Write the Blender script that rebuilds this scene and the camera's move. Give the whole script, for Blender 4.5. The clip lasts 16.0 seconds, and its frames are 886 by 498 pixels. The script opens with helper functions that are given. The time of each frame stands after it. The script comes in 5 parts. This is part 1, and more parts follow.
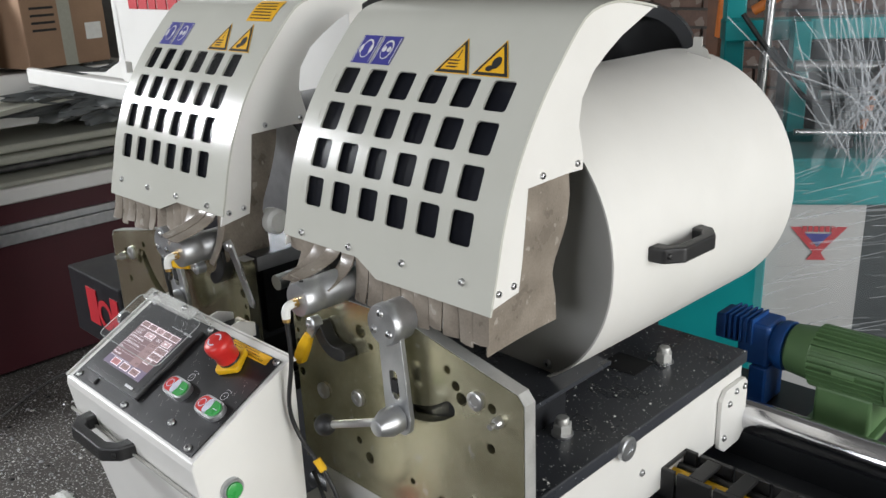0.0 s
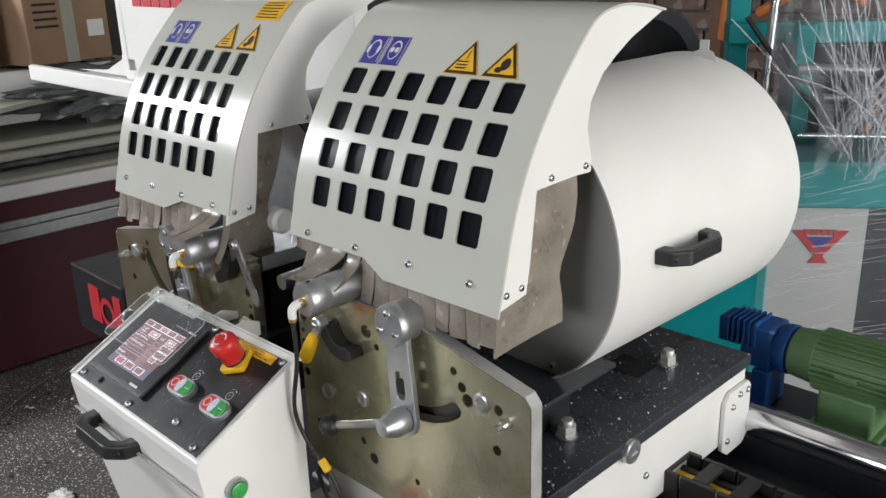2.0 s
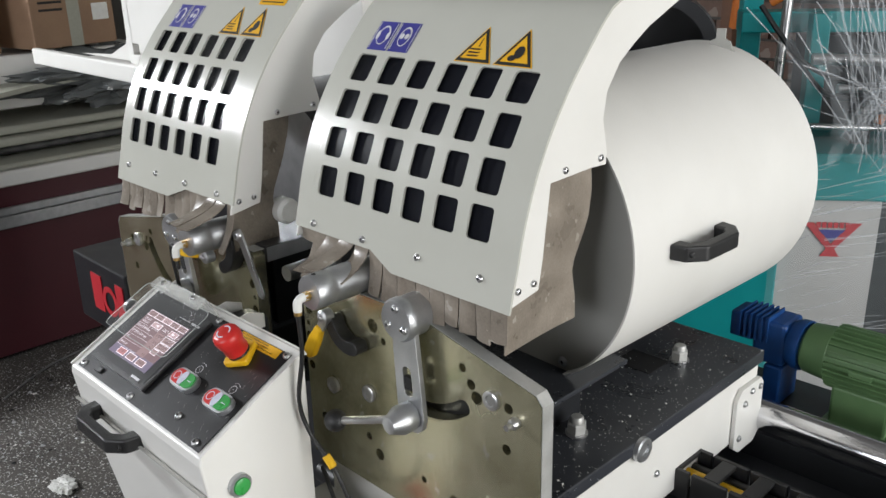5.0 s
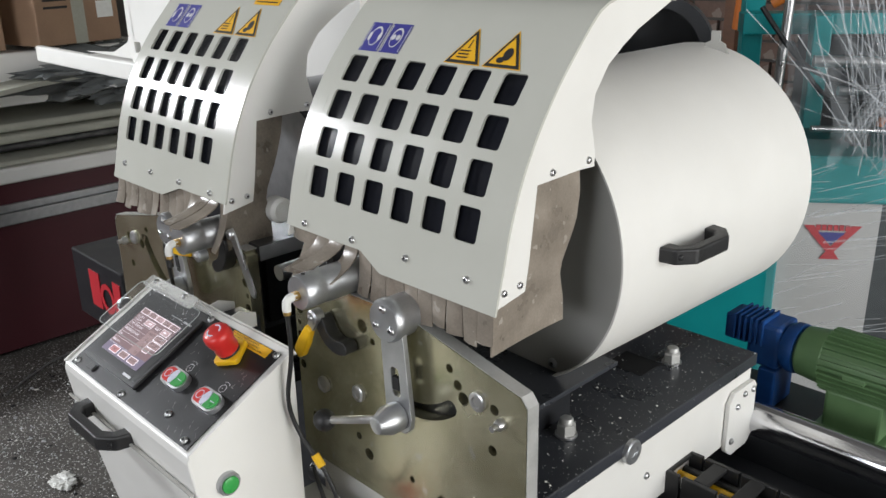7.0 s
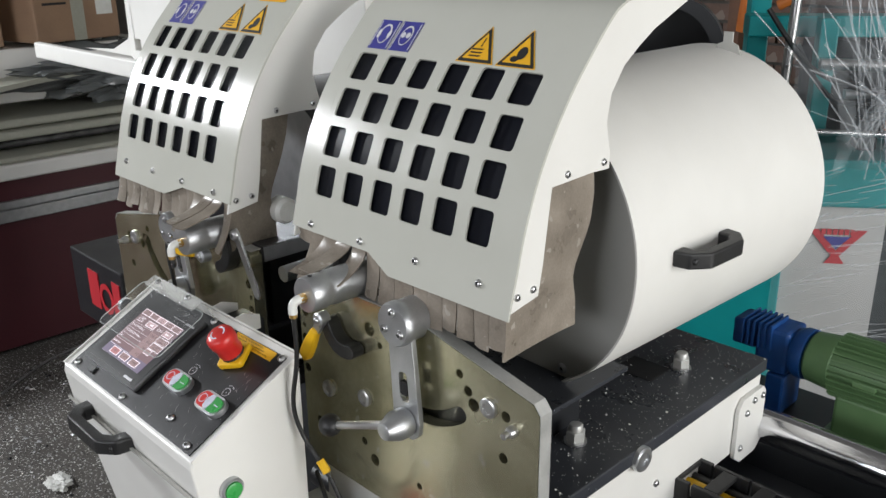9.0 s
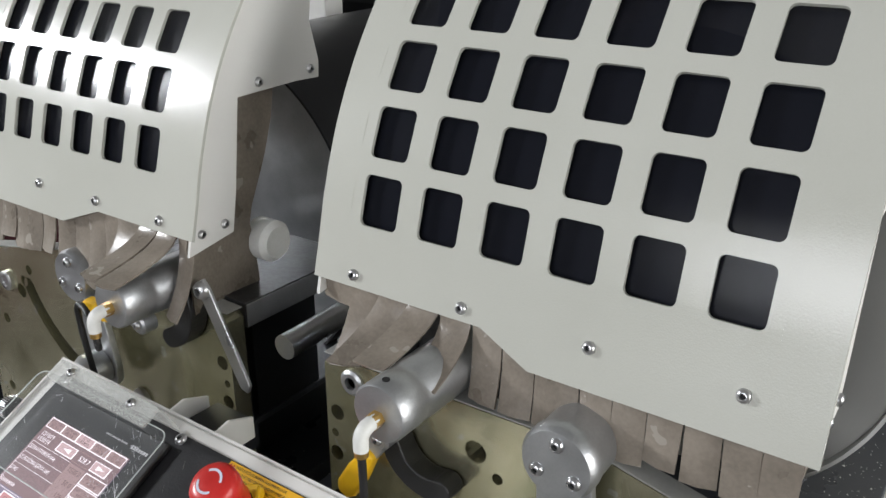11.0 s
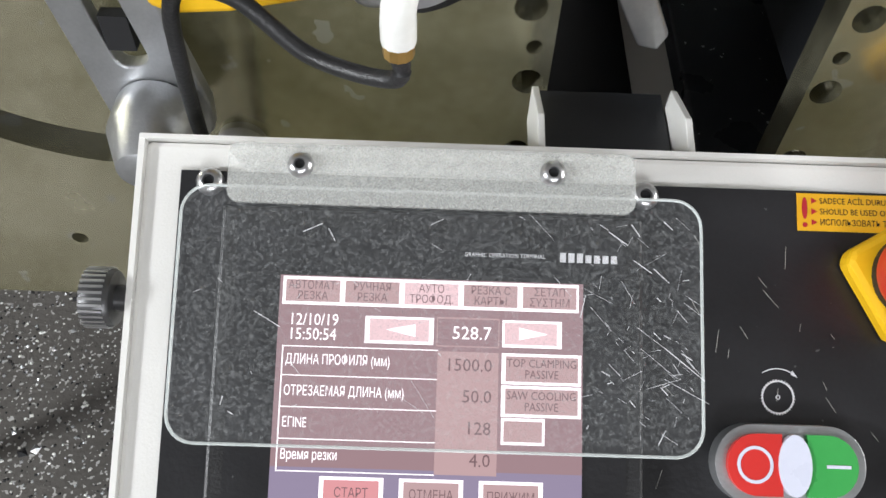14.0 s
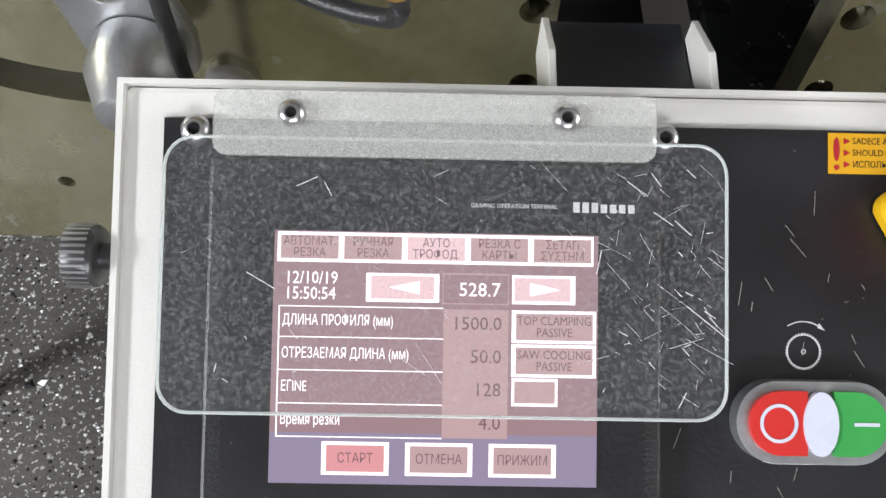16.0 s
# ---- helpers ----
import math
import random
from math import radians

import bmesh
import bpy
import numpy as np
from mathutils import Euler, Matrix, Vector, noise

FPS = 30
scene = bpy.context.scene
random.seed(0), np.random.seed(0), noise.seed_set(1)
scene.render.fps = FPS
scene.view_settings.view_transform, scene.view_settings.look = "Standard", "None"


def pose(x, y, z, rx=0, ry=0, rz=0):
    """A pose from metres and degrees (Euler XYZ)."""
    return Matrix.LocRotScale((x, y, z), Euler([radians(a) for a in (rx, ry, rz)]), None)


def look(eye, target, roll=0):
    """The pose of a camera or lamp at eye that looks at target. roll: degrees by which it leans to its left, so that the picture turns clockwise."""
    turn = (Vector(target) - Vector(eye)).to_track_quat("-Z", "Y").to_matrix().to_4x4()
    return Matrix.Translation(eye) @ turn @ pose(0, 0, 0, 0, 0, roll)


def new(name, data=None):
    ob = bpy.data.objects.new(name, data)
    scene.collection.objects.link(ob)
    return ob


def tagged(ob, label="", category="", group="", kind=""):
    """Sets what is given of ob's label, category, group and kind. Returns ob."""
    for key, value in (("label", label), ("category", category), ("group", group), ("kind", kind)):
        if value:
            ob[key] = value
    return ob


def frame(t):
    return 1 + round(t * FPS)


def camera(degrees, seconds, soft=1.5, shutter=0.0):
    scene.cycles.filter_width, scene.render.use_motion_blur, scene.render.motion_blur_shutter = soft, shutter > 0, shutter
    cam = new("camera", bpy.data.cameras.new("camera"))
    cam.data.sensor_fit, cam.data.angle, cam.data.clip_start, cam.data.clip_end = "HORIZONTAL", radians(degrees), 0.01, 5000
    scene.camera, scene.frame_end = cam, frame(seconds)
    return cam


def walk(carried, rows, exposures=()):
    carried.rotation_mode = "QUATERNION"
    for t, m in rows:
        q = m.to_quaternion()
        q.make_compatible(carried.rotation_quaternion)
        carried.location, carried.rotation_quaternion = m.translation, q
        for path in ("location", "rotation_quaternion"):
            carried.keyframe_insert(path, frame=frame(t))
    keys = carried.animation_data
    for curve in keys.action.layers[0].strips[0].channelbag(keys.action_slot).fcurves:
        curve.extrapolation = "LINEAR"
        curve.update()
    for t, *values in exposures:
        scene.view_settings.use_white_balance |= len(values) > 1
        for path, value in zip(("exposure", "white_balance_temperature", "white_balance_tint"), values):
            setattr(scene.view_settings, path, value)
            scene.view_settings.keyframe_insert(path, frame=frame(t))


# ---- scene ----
cam = camera(54.4, 16.0)
PATH = [
    (0, (0.183, 0.089, 1.624), (-1.164, 1.420, 0.982), -2.3),
    (0.5, (0.182, 0.092, 1.623), (-1.167, 1.421, 0.979), -2.3),
    (1, (0.189, 0.088, 1.623), (-1.162, 1.416, 0.980), -2.2),
    (1.5, (0.165, 0.086, 1.624), (-1.173, 1.423, 0.975), -1.7),
    (2, (0.174, 0.082, 1.626), (-1.170, 1.416, 0.983), -1.8),
    (2.5, (0.168, 0.085, 1.625), (-1.178, 1.416, 0.980), -1.7),
    (3, (0.161, 0.088, 1.624), (-1.185, 1.419, 0.977), -1.6),
    (3.5, (0.155, 0.091, 1.623), (-1.190, 1.418, 0.969), -1.6),
    (4, (0.152, 0.090, 1.623), (-1.193, 1.417, 0.967), -1.6),
    (4.5, (0.155, 0.092, 1.623), (-1.192, 1.416, 0.963), -1.6),
    (5, (0.148, 0.098, 1.624), (-1.196, 1.418, 0.953), -1.4),
    (7.5, (0.167, 0.116, 1.627), (-1.189, 1.423, 0.955), -1.1),
    (8, (0.161, 0.118, 1.627), (-1.196, 1.426, 0.958), -1.0),
    (8.5, (0.158, 0.110, 1.629), (-1.200, 1.417, 0.959), -0.9),
    (8.7, (0.156, 0.109, 1.628), (-1.202, 1.415, 0.958), -0.9),
    (10.8, (-0.299, 0.281, 1.546), (-1.388, 1.794, 0.823), 1.4),
    (11, (-0.367, 0.294, 1.542), (-1.437, 1.805, 0.786), 0.1),
    (11.5, (-0.563, 0.330, 1.514), (-1.516, 1.874, 0.672), -0.3),
    (12, (-0.723, 0.378, 1.478), (-1.499, 1.979, 0.563), 0.8),
    (12.5, (-0.859, 0.416, 1.437), (-1.341, 2.039, 0.373), 0.2),
    (13, (-0.964, 0.404, 1.404), (-1.112, 1.979, 0.180), 0.7),
    (13.5, (-0.991, 0.417, 1.390), (-0.975, 1.823, -0.033), 2.4),
    (14, (-1.001, 0.459, 1.363), (-0.978, 1.645, -0.248), 2.8),
    (14.5, (-1.008, 0.484, 1.350), (-0.991, 1.530, -0.355), 2.3),
    (15, (-1.005, 0.487, 1.348), (-0.987, 1.510, -0.370), 2.0),
    (15.5, (-1.003, 0.484, 1.350), (-0.979, 1.510, -0.366), 2.1),
    (16, (-1.002, 0.481, 1.352), (-0.980, 1.511, -0.362), 2.1),
]
walk(cam, [(t, look(eye, target, roll)) for t, eye, target, roll in PATH],
     exposures=[(0.0, 0.05), (8.7, 0.05), (11.0, 0.14), (12.5, 0.36), (14.0, 0.62), (16.0, 0.63)])

# ---- light ----
world = bpy.data.worlds.new("daylight")
scene.world = world
world.use_nodes = True
wn = world.node_tree
sky = wn.nodes.new("ShaderNodeTexSky")
sky.sky_type, sky.sun_disc = "NISHITA", False
sky.sun_elevation, sky.sun_rotation = radians(42), radians(70)
wn.links.new(sky.outputs[0], wn.nodes["Background"].inputs[0])
wn.nodes["Background"].inputs[1].default_value = 0.12


def area(name, eye, target, w, h, power, colour=(1, 1, 1)):
    lamp = bpy.data.lights.new(name, "AREA")
    lamp.shape, lamp.size, lamp.size_y, lamp.energy, lamp.color = "RECTANGLE", w, h, power, colour
    ob = new(name, lamp)
    ob.matrix_world = look(eye, target)
    return ob


area("gate_daylight", (5.4, 1.6, 2.0), (-1, 1.6, 1.3), 5.0, 3.4, 370, (0.98, 0.98, 0.97))
# fill lamp added at the unseen front, to brighten plates and guards
area("front_fill", (-0.2, -5.4, 2.7), (-0.6, 1, 1.0), 4.2, 1.8, 180, (0.95, 0.96, 1.0))
area("side_window_daylight", (-4.5, -0.95, 2.5), (-1.0, 0.8, 1.4), 0.75, 0.45, 120, (0.93, 0.96, 1.0))


# ---- materials ----
def nodes_of(name):
    m = bpy.data.materials.new(name)
    m.use_nodes = True
    return m, m.node_tree, m.node_tree.nodes["Principled BSDF"]


def paint(name, a, b=None, rough=0.4, metal=0.0, scale=30.0, fine=400.0, bump=0.05, spots=None, spot_size=90.0, spot_cut=0.72, contrast=0.5, aniso=None):
    """Two colours mixed by a coarse and a fine noise; a little relief; spots of dirt or chips where asked for."""
    m, t, p = nodes_of(name)
    b = b or tuple(c * 0.82 for c in a)
    co = t.nodes.new("ShaderNodeTexCoord")
    src = co.outputs["Object"]
    if aniso:
        mp = t.nodes.new("ShaderNodeMapping")
        mp.inputs["Scale"].default_value = aniso
        t.links.new(src, mp.inputs[0])
        src = mp.outputs[0]
    n1, n2 = t.nodes.new("ShaderNodeTexNoise"), t.nodes.new("ShaderNodeTexNoise")
    n1.inputs["Scale"].default_value, n1.inputs["Detail"].default_value = scale, 5
    n2.inputs["Scale"].default_value, n2.inputs["Detail"].default_value = fine, 3
    for n in (n1, n2):
        t.links.new(src, n.inputs["Vector"])
    add = t.nodes.new("ShaderNodeMath")
    add.operation = "MULTIPLY_ADD"
    add.inputs[1].default_value = 0.35
    t.links.new(n2.outputs[0], add.inputs[0])
    t.links.new(n1.outputs[0], add.inputs[2])
    ramp = t.nodes.new("ShaderNodeValToRGB")
    ramp.color_ramp.elements[0].position, ramp.color_ramp.elements[1].position = 0.675 - contrast / 2, 0.675 + contrast / 2
    ramp.color_ramp.elements[0].color, ramp.color_ramp.elements[1].color = (*b, 1), (*a, 1)
    t.links.new(add.outputs[0], ramp.inputs[0])
    colour = ramp.outputs[0]
    if spots:
        n3, cut, mix = t.nodes.new("ShaderNodeTexNoise"), t.nodes.new("ShaderNodeMath"), t.nodes.new("ShaderNodeMix")
        n3.inputs["Scale"].default_value, n3.inputs["Detail"].default_value = spot_size, 2
        t.links.new(src, n3.inputs["Vector"])
        cut.operation, cut.inputs[1].default_value = "GREATER_THAN", spot_cut
        t.links.new(n3.outputs[0], cut.inputs[0])
        mix.data_type = "RGBA"
        t.links.new(cut.outputs[0], mix.inputs["Factor"])
        t.links.new(colour, mix.inputs["A"])
        mix.inputs["B"].default_value = (*spots, 1)
        colour = mix.outputs["Result"]
    t.links.new(colour, p.inputs["Base Color"])
    rr = t.nodes.new("ShaderNodeMapRange")
    rr.inputs["To Min"].default_value, rr.inputs["To Max"].default_value = max(rough - 0.1, 0.02), rough + 0.1
    t.links.new(n1.outputs[0], rr.inputs["Value"])
    t.links.new(rr.outputs[0], p.inputs["Roughness"])
    p.inputs["Metallic"].default_value = metal
    if bump:
        bp = t.nodes.new("ShaderNodeBump")
        bp.inputs["Strength"].default_value, bp.inputs["Distance"].default_value = bump, 0.002
        t.links.new(n2.outputs[0], bp.inputs["Height"])
        t.links.new(bp.outputs[0], p.inputs["Normal"])
    return m


def clear(name, tint, alpha, rough=0.05, scratches=0.0):
    """Clear plastic: see-through, with gloss; scratches whiten it in places."""
    m, t, p = nodes_of(name)
    p.inputs["Base Color"].default_value, p.inputs["Roughness"].default_value = (*tint, 1), rough
    p.inputs["Alpha"].default_value = alpha
    if scratches:
        co, n, mp, r = t.nodes.new("ShaderNodeTexCoord"), t.nodes.new("ShaderNodeTexNoise"), t.nodes.new("ShaderNodeMapping"), t.nodes.new("ShaderNodeMapRange")
        n.inputs["Scale"].default_value, n.inputs["Detail"].default_value, n.inputs["Roughness"].default_value = 620, 5, 0.85
        t.links.new(co.outputs["Object"], n.inputs["Vector"])
        r.inputs["From Min"].default_value, r.inputs["From Max"].default_value = 0.5, 0.9
        r.inputs["To Min"].default_value, r.inputs["To Max"].default_value = alpha, min(alpha + scratches, 1)
        t.links.new(n.outputs[0], r.inputs["Value"])
        t.links.new(r.outputs[0], p.inputs["Alpha"])
    return m


def glow(name, colour, strength):
    m, t, p = nodes_of(name)
    p.inputs["Base Color"].default_value = (0.02, 0.02, 0.02, 1)
    p.inputs["Emission Color"].default_value, p.inputs["Emission Strength"].default_value = (*colour, 1), strength
    p.inputs["Roughness"].default_value = 0.3
    return m


# guard front: same paint as its flanges, with the front's shade in the colour
GUARD_SHADED_PAINT = paint("guard_shaded_paint", (0.53, 0.53, 0.475), (0.495, 0.495, 0.44), 0.2, scale=9, fine=760, bump=0.07)
WHITE_PAINT = paint("white_paint", (0.76, 0.75, 0.715), (0.71, 0.70, 0.665), 0.38, scale=9, fine=900, bump=0.1)
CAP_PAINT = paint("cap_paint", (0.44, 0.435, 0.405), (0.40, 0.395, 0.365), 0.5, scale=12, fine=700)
BLACK_PAINT = paint("black_paint", (0.016, 0.017, 0.02), (0.01, 0.011, 0.013), 0.4, scale=20, fine=500)
TABLE_PAINT = paint("table_paint", (0.045, 0.048, 0.056), (0.03, 0.033, 0.039), 0.3, scale=16, fine=600, spots=(0.55, 0.56, 0.58), spot_size=170, spot_cut=0.735)
ZINC = paint("yellow_zinc_plate", (0.68, 0.65, 0.48), (0.36, 0.34, 0.21), 0.24, 0.85, scale=11, fine=160, bump=0.06, contrast=0.55, spots=(0.62, 0.61, 0.52), spot_size=46, spot_cut=0.70)
MILLED = paint("milled_edge", (0.56, 0.56, 0.54), (0.40, 0.40, 0.38), 0.45, 0.45, scale=40, fine=300, bump=0.08, contrast=0.7)
STEEL = paint("bright_steel", (0.62, 0.62, 0.62), (0.5, 0.5, 0.51), 0.3, 0.95, scale=25, fine=400, bump=0.06)
ALU = paint("cast_aluminium", (0.52, 0.53, 0.54), (0.40, 0.41, 0.42), 0.38, 0.85, scale=40, fine=500, bump=0.12)
CHROME = paint("polished_shaft", (0.75, 0.75, 0.76), (0.62, 0.62, 0.64), 0.15, 1.0, scale=30, fine=300, bump=0.03, aniso=(0.3, 6, 6))
RUBBER = paint("brown_rubber", (0.33, 0.285, 0.235), (0.13, 0.11, 0.088), 0.3, scale=22, fine=300, bump=0.15, spots=(0.35, 0.315, 0.27), spot_size=60, spot_cut=0.68, contrast=0.7)
WORN = paint("worn_black_steel", (0.13, 0.13, 0.13), (0.03, 0.03, 0.032), 0.35, 0.6, scale=14, fine=200, bump=0.1, contrast=0.5)
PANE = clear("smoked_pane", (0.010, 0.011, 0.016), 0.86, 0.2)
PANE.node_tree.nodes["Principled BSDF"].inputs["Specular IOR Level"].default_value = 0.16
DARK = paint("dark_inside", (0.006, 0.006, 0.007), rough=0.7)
BLACK_PLASTIC = paint("black_plastic", (0.017, 0.017, 0.018), (0.01, 0.01, 0.01), 0.42, scale=60, fine=800, bump=0.2)
PANEL_FOIL = paint("black_panel_foil", (0.017, 0.017, 0.019), (0.009, 0.009, 0.01), 0.36, scale=26, fine=500, bump=0.1, spots=(0.09, 0.09, 0.09), spot_size=320, spot_cut=0.76)
RED = paint("red_plastic", (0.62, 0.03, 0.025), (0.5, 0.02, 0.018), 0.34, scale=30, fine=400)
BTN_RED = paint("red_button", (0.65, 0.035, 0.03), (0.6, 0.03, 0.025), 0.3, scale=30)
BTN_GREEN = paint("green_button", (0.05, 0.36, 0.08), (0.04, 0.32, 0.07), 0.3, scale=30)
BTN_CLEAR = paint("milky_button", (0.68, 0.70, 0.80), (0.62, 0.64, 0.75), 0.3, scale=30)
YELLOW = paint("yellow_plastic", (0.80, 0.47, 0.01), (0.70, 0.40, 0.01), 0.4, scale=30, fine=300)
LABEL_YELLOW = paint("yellow_label", (0.82, 0.45, 0.015), (0.76, 0.40, 0.012), 0.4, scale=40)
LABEL_BLUE = paint("blue_label", (0.045, 0.045, 0.28), (0.035, 0.035, 0.23), 0.4, scale=40)
INK = paint("black_ink", (0.01, 0.01, 0.01), rough=0.5)
WHITE_INK = paint("white_ink", (0.7, 0.7, 0.72), (0.6, 0.6, 0.62), 0.5)
RED_INK = paint("red_ink", (0.5, 0.02, 0.03), (0.42, 0.015, 0.025), 0.5)
WHITE_PLASTIC = paint("white_plastic", (0.78, 0.78, 0.75), (0.68, 0.68, 0.64), 0.4, scale=50)
BRASS = paint("brass", (0.6, 0.38, 0.12), rough=0.35, metal=0.9)
GREEN = paint("green_motor_paint", (0.13, 0.235, 0.10), (0.10, 0.19, 0.08), 0.42, scale=25, fine=500, bump=0.15)
BLUE = paint("blue_gearbox_paint", (0.012, 0.075, 0.27), (0.008, 0.05, 0.19), 0.4, scale=25, fine=500, bump=0.15)
TEAL = paint("teal_paint", (0.0, 0.27, 0.28), (0.0, 0.21, 0.22), 0.35, scale=6, fine=300)
MAROON = paint("maroon_sheet", (0.065, 0.008, 0.014), (0.045, 0.006, 0.01), 0.5, scale=3, fine=100)
BOARD = paint("pale_board", (0.42, 0.42, 0.35), (0.30, 0.30, 0.25), 0.5, scale=3, fine=80)
CARTON = paint("brown_carton", (0.33, 0.21, 0.13), (0.26, 0.16, 0.10), 0.7, scale=8, fine=150)
FILM = clear("clear_film", (0.80, 0.84, 0.86), 0.07, 0.08, scratches=0.0)
BAG = paint("pale_bag", (0.55, 0.54, 0.49), (0.38, 0.37, 0.33), 0.35, scale=8, fine=60, bump=0.4)
ACRYLIC = clear("scratched_acrylic", (0.62, 0.64, 0.64), 0.02, 0.05, scratches=0.45)
ACRYLIC_EDGE = clear("acrylic_edge", (0.75, 0.80, 0.78), 0.55, 0.2)
ACRYLIC_BEND = clear("acrylic_glued_bend", (0.72, 0.73, 0.69), 0.3, 0.2, scratches=0.45)
FLOOR = paint("dirty_concrete", (0.13, 0.12, 0.107), (0.045, 0.041, 0.036), 0.75, scale=2.5, fine=90, bump=1.0, spots=(0.42, 0.41, 0.39), spot_size=110, spot_cut=0.62, contrast=0.6)
WALL = paint("sooty_plaster", (0.23, 0.22, 0.20), (0.12, 0.115, 0.105), 0.9, scale=1.5, fine=20, bump=0.5, contrast=0.7)
CEIL = paint("dark_ceiling", (0.27, 0.265, 0.26), (0.2, 0.195, 0.19), 0.9, scale=1.0, fine=15)
RUST = paint("rusty_iron", (0.16, 0.07, 0.035), (0.08, 0.04, 0.025), 0.7, scale=20, fine=200, bump=0.4)
ORANGE = paint("orange_paint", (0.55, 0.16, 0.025), (0.42, 0.11, 0.02), 0.45, scale=20)
SCREEN = glow("screen_violet", (0.38, 0.31, 0.47), 0.5)
SCREEN_KEY = glow("screen_key", (0.62, 0.43, 0.46), 0.95)
SCREEN_DIM = glow("screen_dim_key", (0.47, 0.31, 0.32), 0.74)
SCREEN_WHITE = glow("screen_white", (0.95, 0.88, 0.95), 1.15)
SCREEN_DARK = glow("screen_dark", (0.29, 0.18, 0.20), 0.76)
SCREEN_INK = glow("screen_ink", (0.20, 0.11, 0.125), 0.6)
SCREEN_RED = glow("screen_red_key", (0.62, 0.26, 0.28), 0.8)


# ---- building helpers ----
THICKENED = []


def part(name, bm, material, parent=None, label="", smooth=False, bevel=0.0, solid=0.0):
    me = bpy.data.meshes.new(name)
    bmesh.ops.recalc_face_normals(bm, faces=bm.faces)
    bm.to_mesh(me)
    bm.free()
    me.materials.append(material)
    if smooth:
        for f in me.polygons:
            f.use_smooth = True
        me.set_sharp_from_angle(angle=radians(38))
    ob = new(name, me)
    if parent:
        ob.parent = parent
    if solid:
        md = ob.modifiers.new("thickness", "SOLIDIFY")
        md.thickness, md.offset = solid, 0
        if smooth:
            THICKENED.append(ob)
    if bevel:
        md = ob.modifiers.new("edges", "BEVEL")
        md.width, md.segments, md.limit_method = bevel, 2, "ANGLE"
    if label:
        tagged(ob, label)
    return ob


def thing(name, label, category, at=(0, 0, 0), group="", kind=""):
    return tagged(new(name), label, category, group, kind) if at == (0, 0, 0) else placed(tagged(new(name), label, category, group, kind), at)


def placed(ob, at):
    ob.location = at
    return ob


def box(bm, x0, x1, y0, y1, z0, z1, m=None):
    v = [bm.verts.new((x, y, z)) for x in (x0, x1) for y in (y0, y1) for z in (z0, z1)]
    for q in ((0, 1, 3, 2), (4, 6, 7, 5), (0, 4, 5, 1), (2, 3, 7, 6), (0, 2, 6, 4), (1, 5, 7, 3)):
        bm.faces.new([v[i] for i in q])
    if m:
        bmesh.ops.transform(bm, matrix=m, verts=v)
    return bm


def boxed(*a, m=None):
    return box(bmesh.new(), *a, m=m)


def cyl(bm, p0, p1, r0, r1=None, n=28, caps=True):
    p0, p1 = Vector(p0), Vector(p1)
    r1 = r0 if r1 is None else r1
    q = (p1 - p0).to_track_quat("Z", "Y").to_matrix()
    a, b = [], []
    for i in range(n):
        d = q @ Vector((math.cos(2 * math.pi * i / n), math.sin(2 * math.pi * i / n), 0))
        a.append(bm.verts.new(p0 + d * r0))
        b.append(bm.verts.new(p1 + d * r1))
    for i in range(n):
        j = (i + 1) % n
        bm.faces.new((a[i], a[j], b[j], b[i]))
    if caps:
        bm.faces.new(a[::-1])
        bm.faces.new(b)
    return bm


def cyld(*a, **k):
    return cyl(bmesh.new(), *a, **k)


def turned(bm, base, axis, profile, n=28):
    """A turned piece: profile is a row of (distance along the axis, radius)."""
    base, axis = Vector(base), Vector(axis).normalized()
    q = axis.to_track_quat("Z", "Y").to_matrix()
    rings = []
    for d, r in profile:
        rings.append([bm.verts.new(base + axis * d + q @ Vector((math.cos(2 * math.pi * i / n) * r, math.sin(2 * math.pi * i / n) * r, 0))) for i in range(n)])
    for u, w in zip(rings, rings[1:]):
        for i in range(n):
            bm.faces.new((u[i], u[(i + 1) % n], w[(i + 1) % n], w[i]))
    bm.faces.new(rings[0][::-1])
    bm.faces.new(rings[-1])
    return bm


def sheet(outer, holes, place, depth, away):
    """A flat sheet with holes: loops of (u, v), laid into the world by place(u, v), thickened along away."""
    bm = bmesh.new()
    edges = []
    for loop in [outer] + list(holes):
        vs = [bm.verts.new(place(u, v)) for u, v in loop]
        edges += [bm.edges.new((vs[i], vs[(i + 1) % len(vs)])) for i in range(len(vs))]
    bmesh.ops.triangle_fill(bm, edges=edges, use_beauty=True, use_dissolve=False)
    got = bmesh.ops.extrude_face_region(bm, geom=bm.faces[:])
    bmesh.ops.translate(bm, vec=Vector(away).normalized() * depth, verts=[e for e in got["geom"] if isinstance(e, bmesh.types.BMVert)])
    return bm


def ring(u, v, r, n=20):
    return [(u + r * math.cos(2 * math.pi * i / n), v + r * math.sin(2 * math.pi * i / n)) for i in range(n)]


def rounded(u0, u1, v0, v1, r, n=5):
    pts = []
    for cu, cv, a in ((u1 - r, v1 - r, 0), (u0 + r, v1 - r, 90), (u0 + r, v0 + r, 180), (u1 - r, v0 + r, 270)):
        pts += [(cu + r * math.cos(radians(a + 90 * i / n)), cv + r * math.sin(radians(a + 90 * i / n))) for i in range(n + 1)]
    return pts


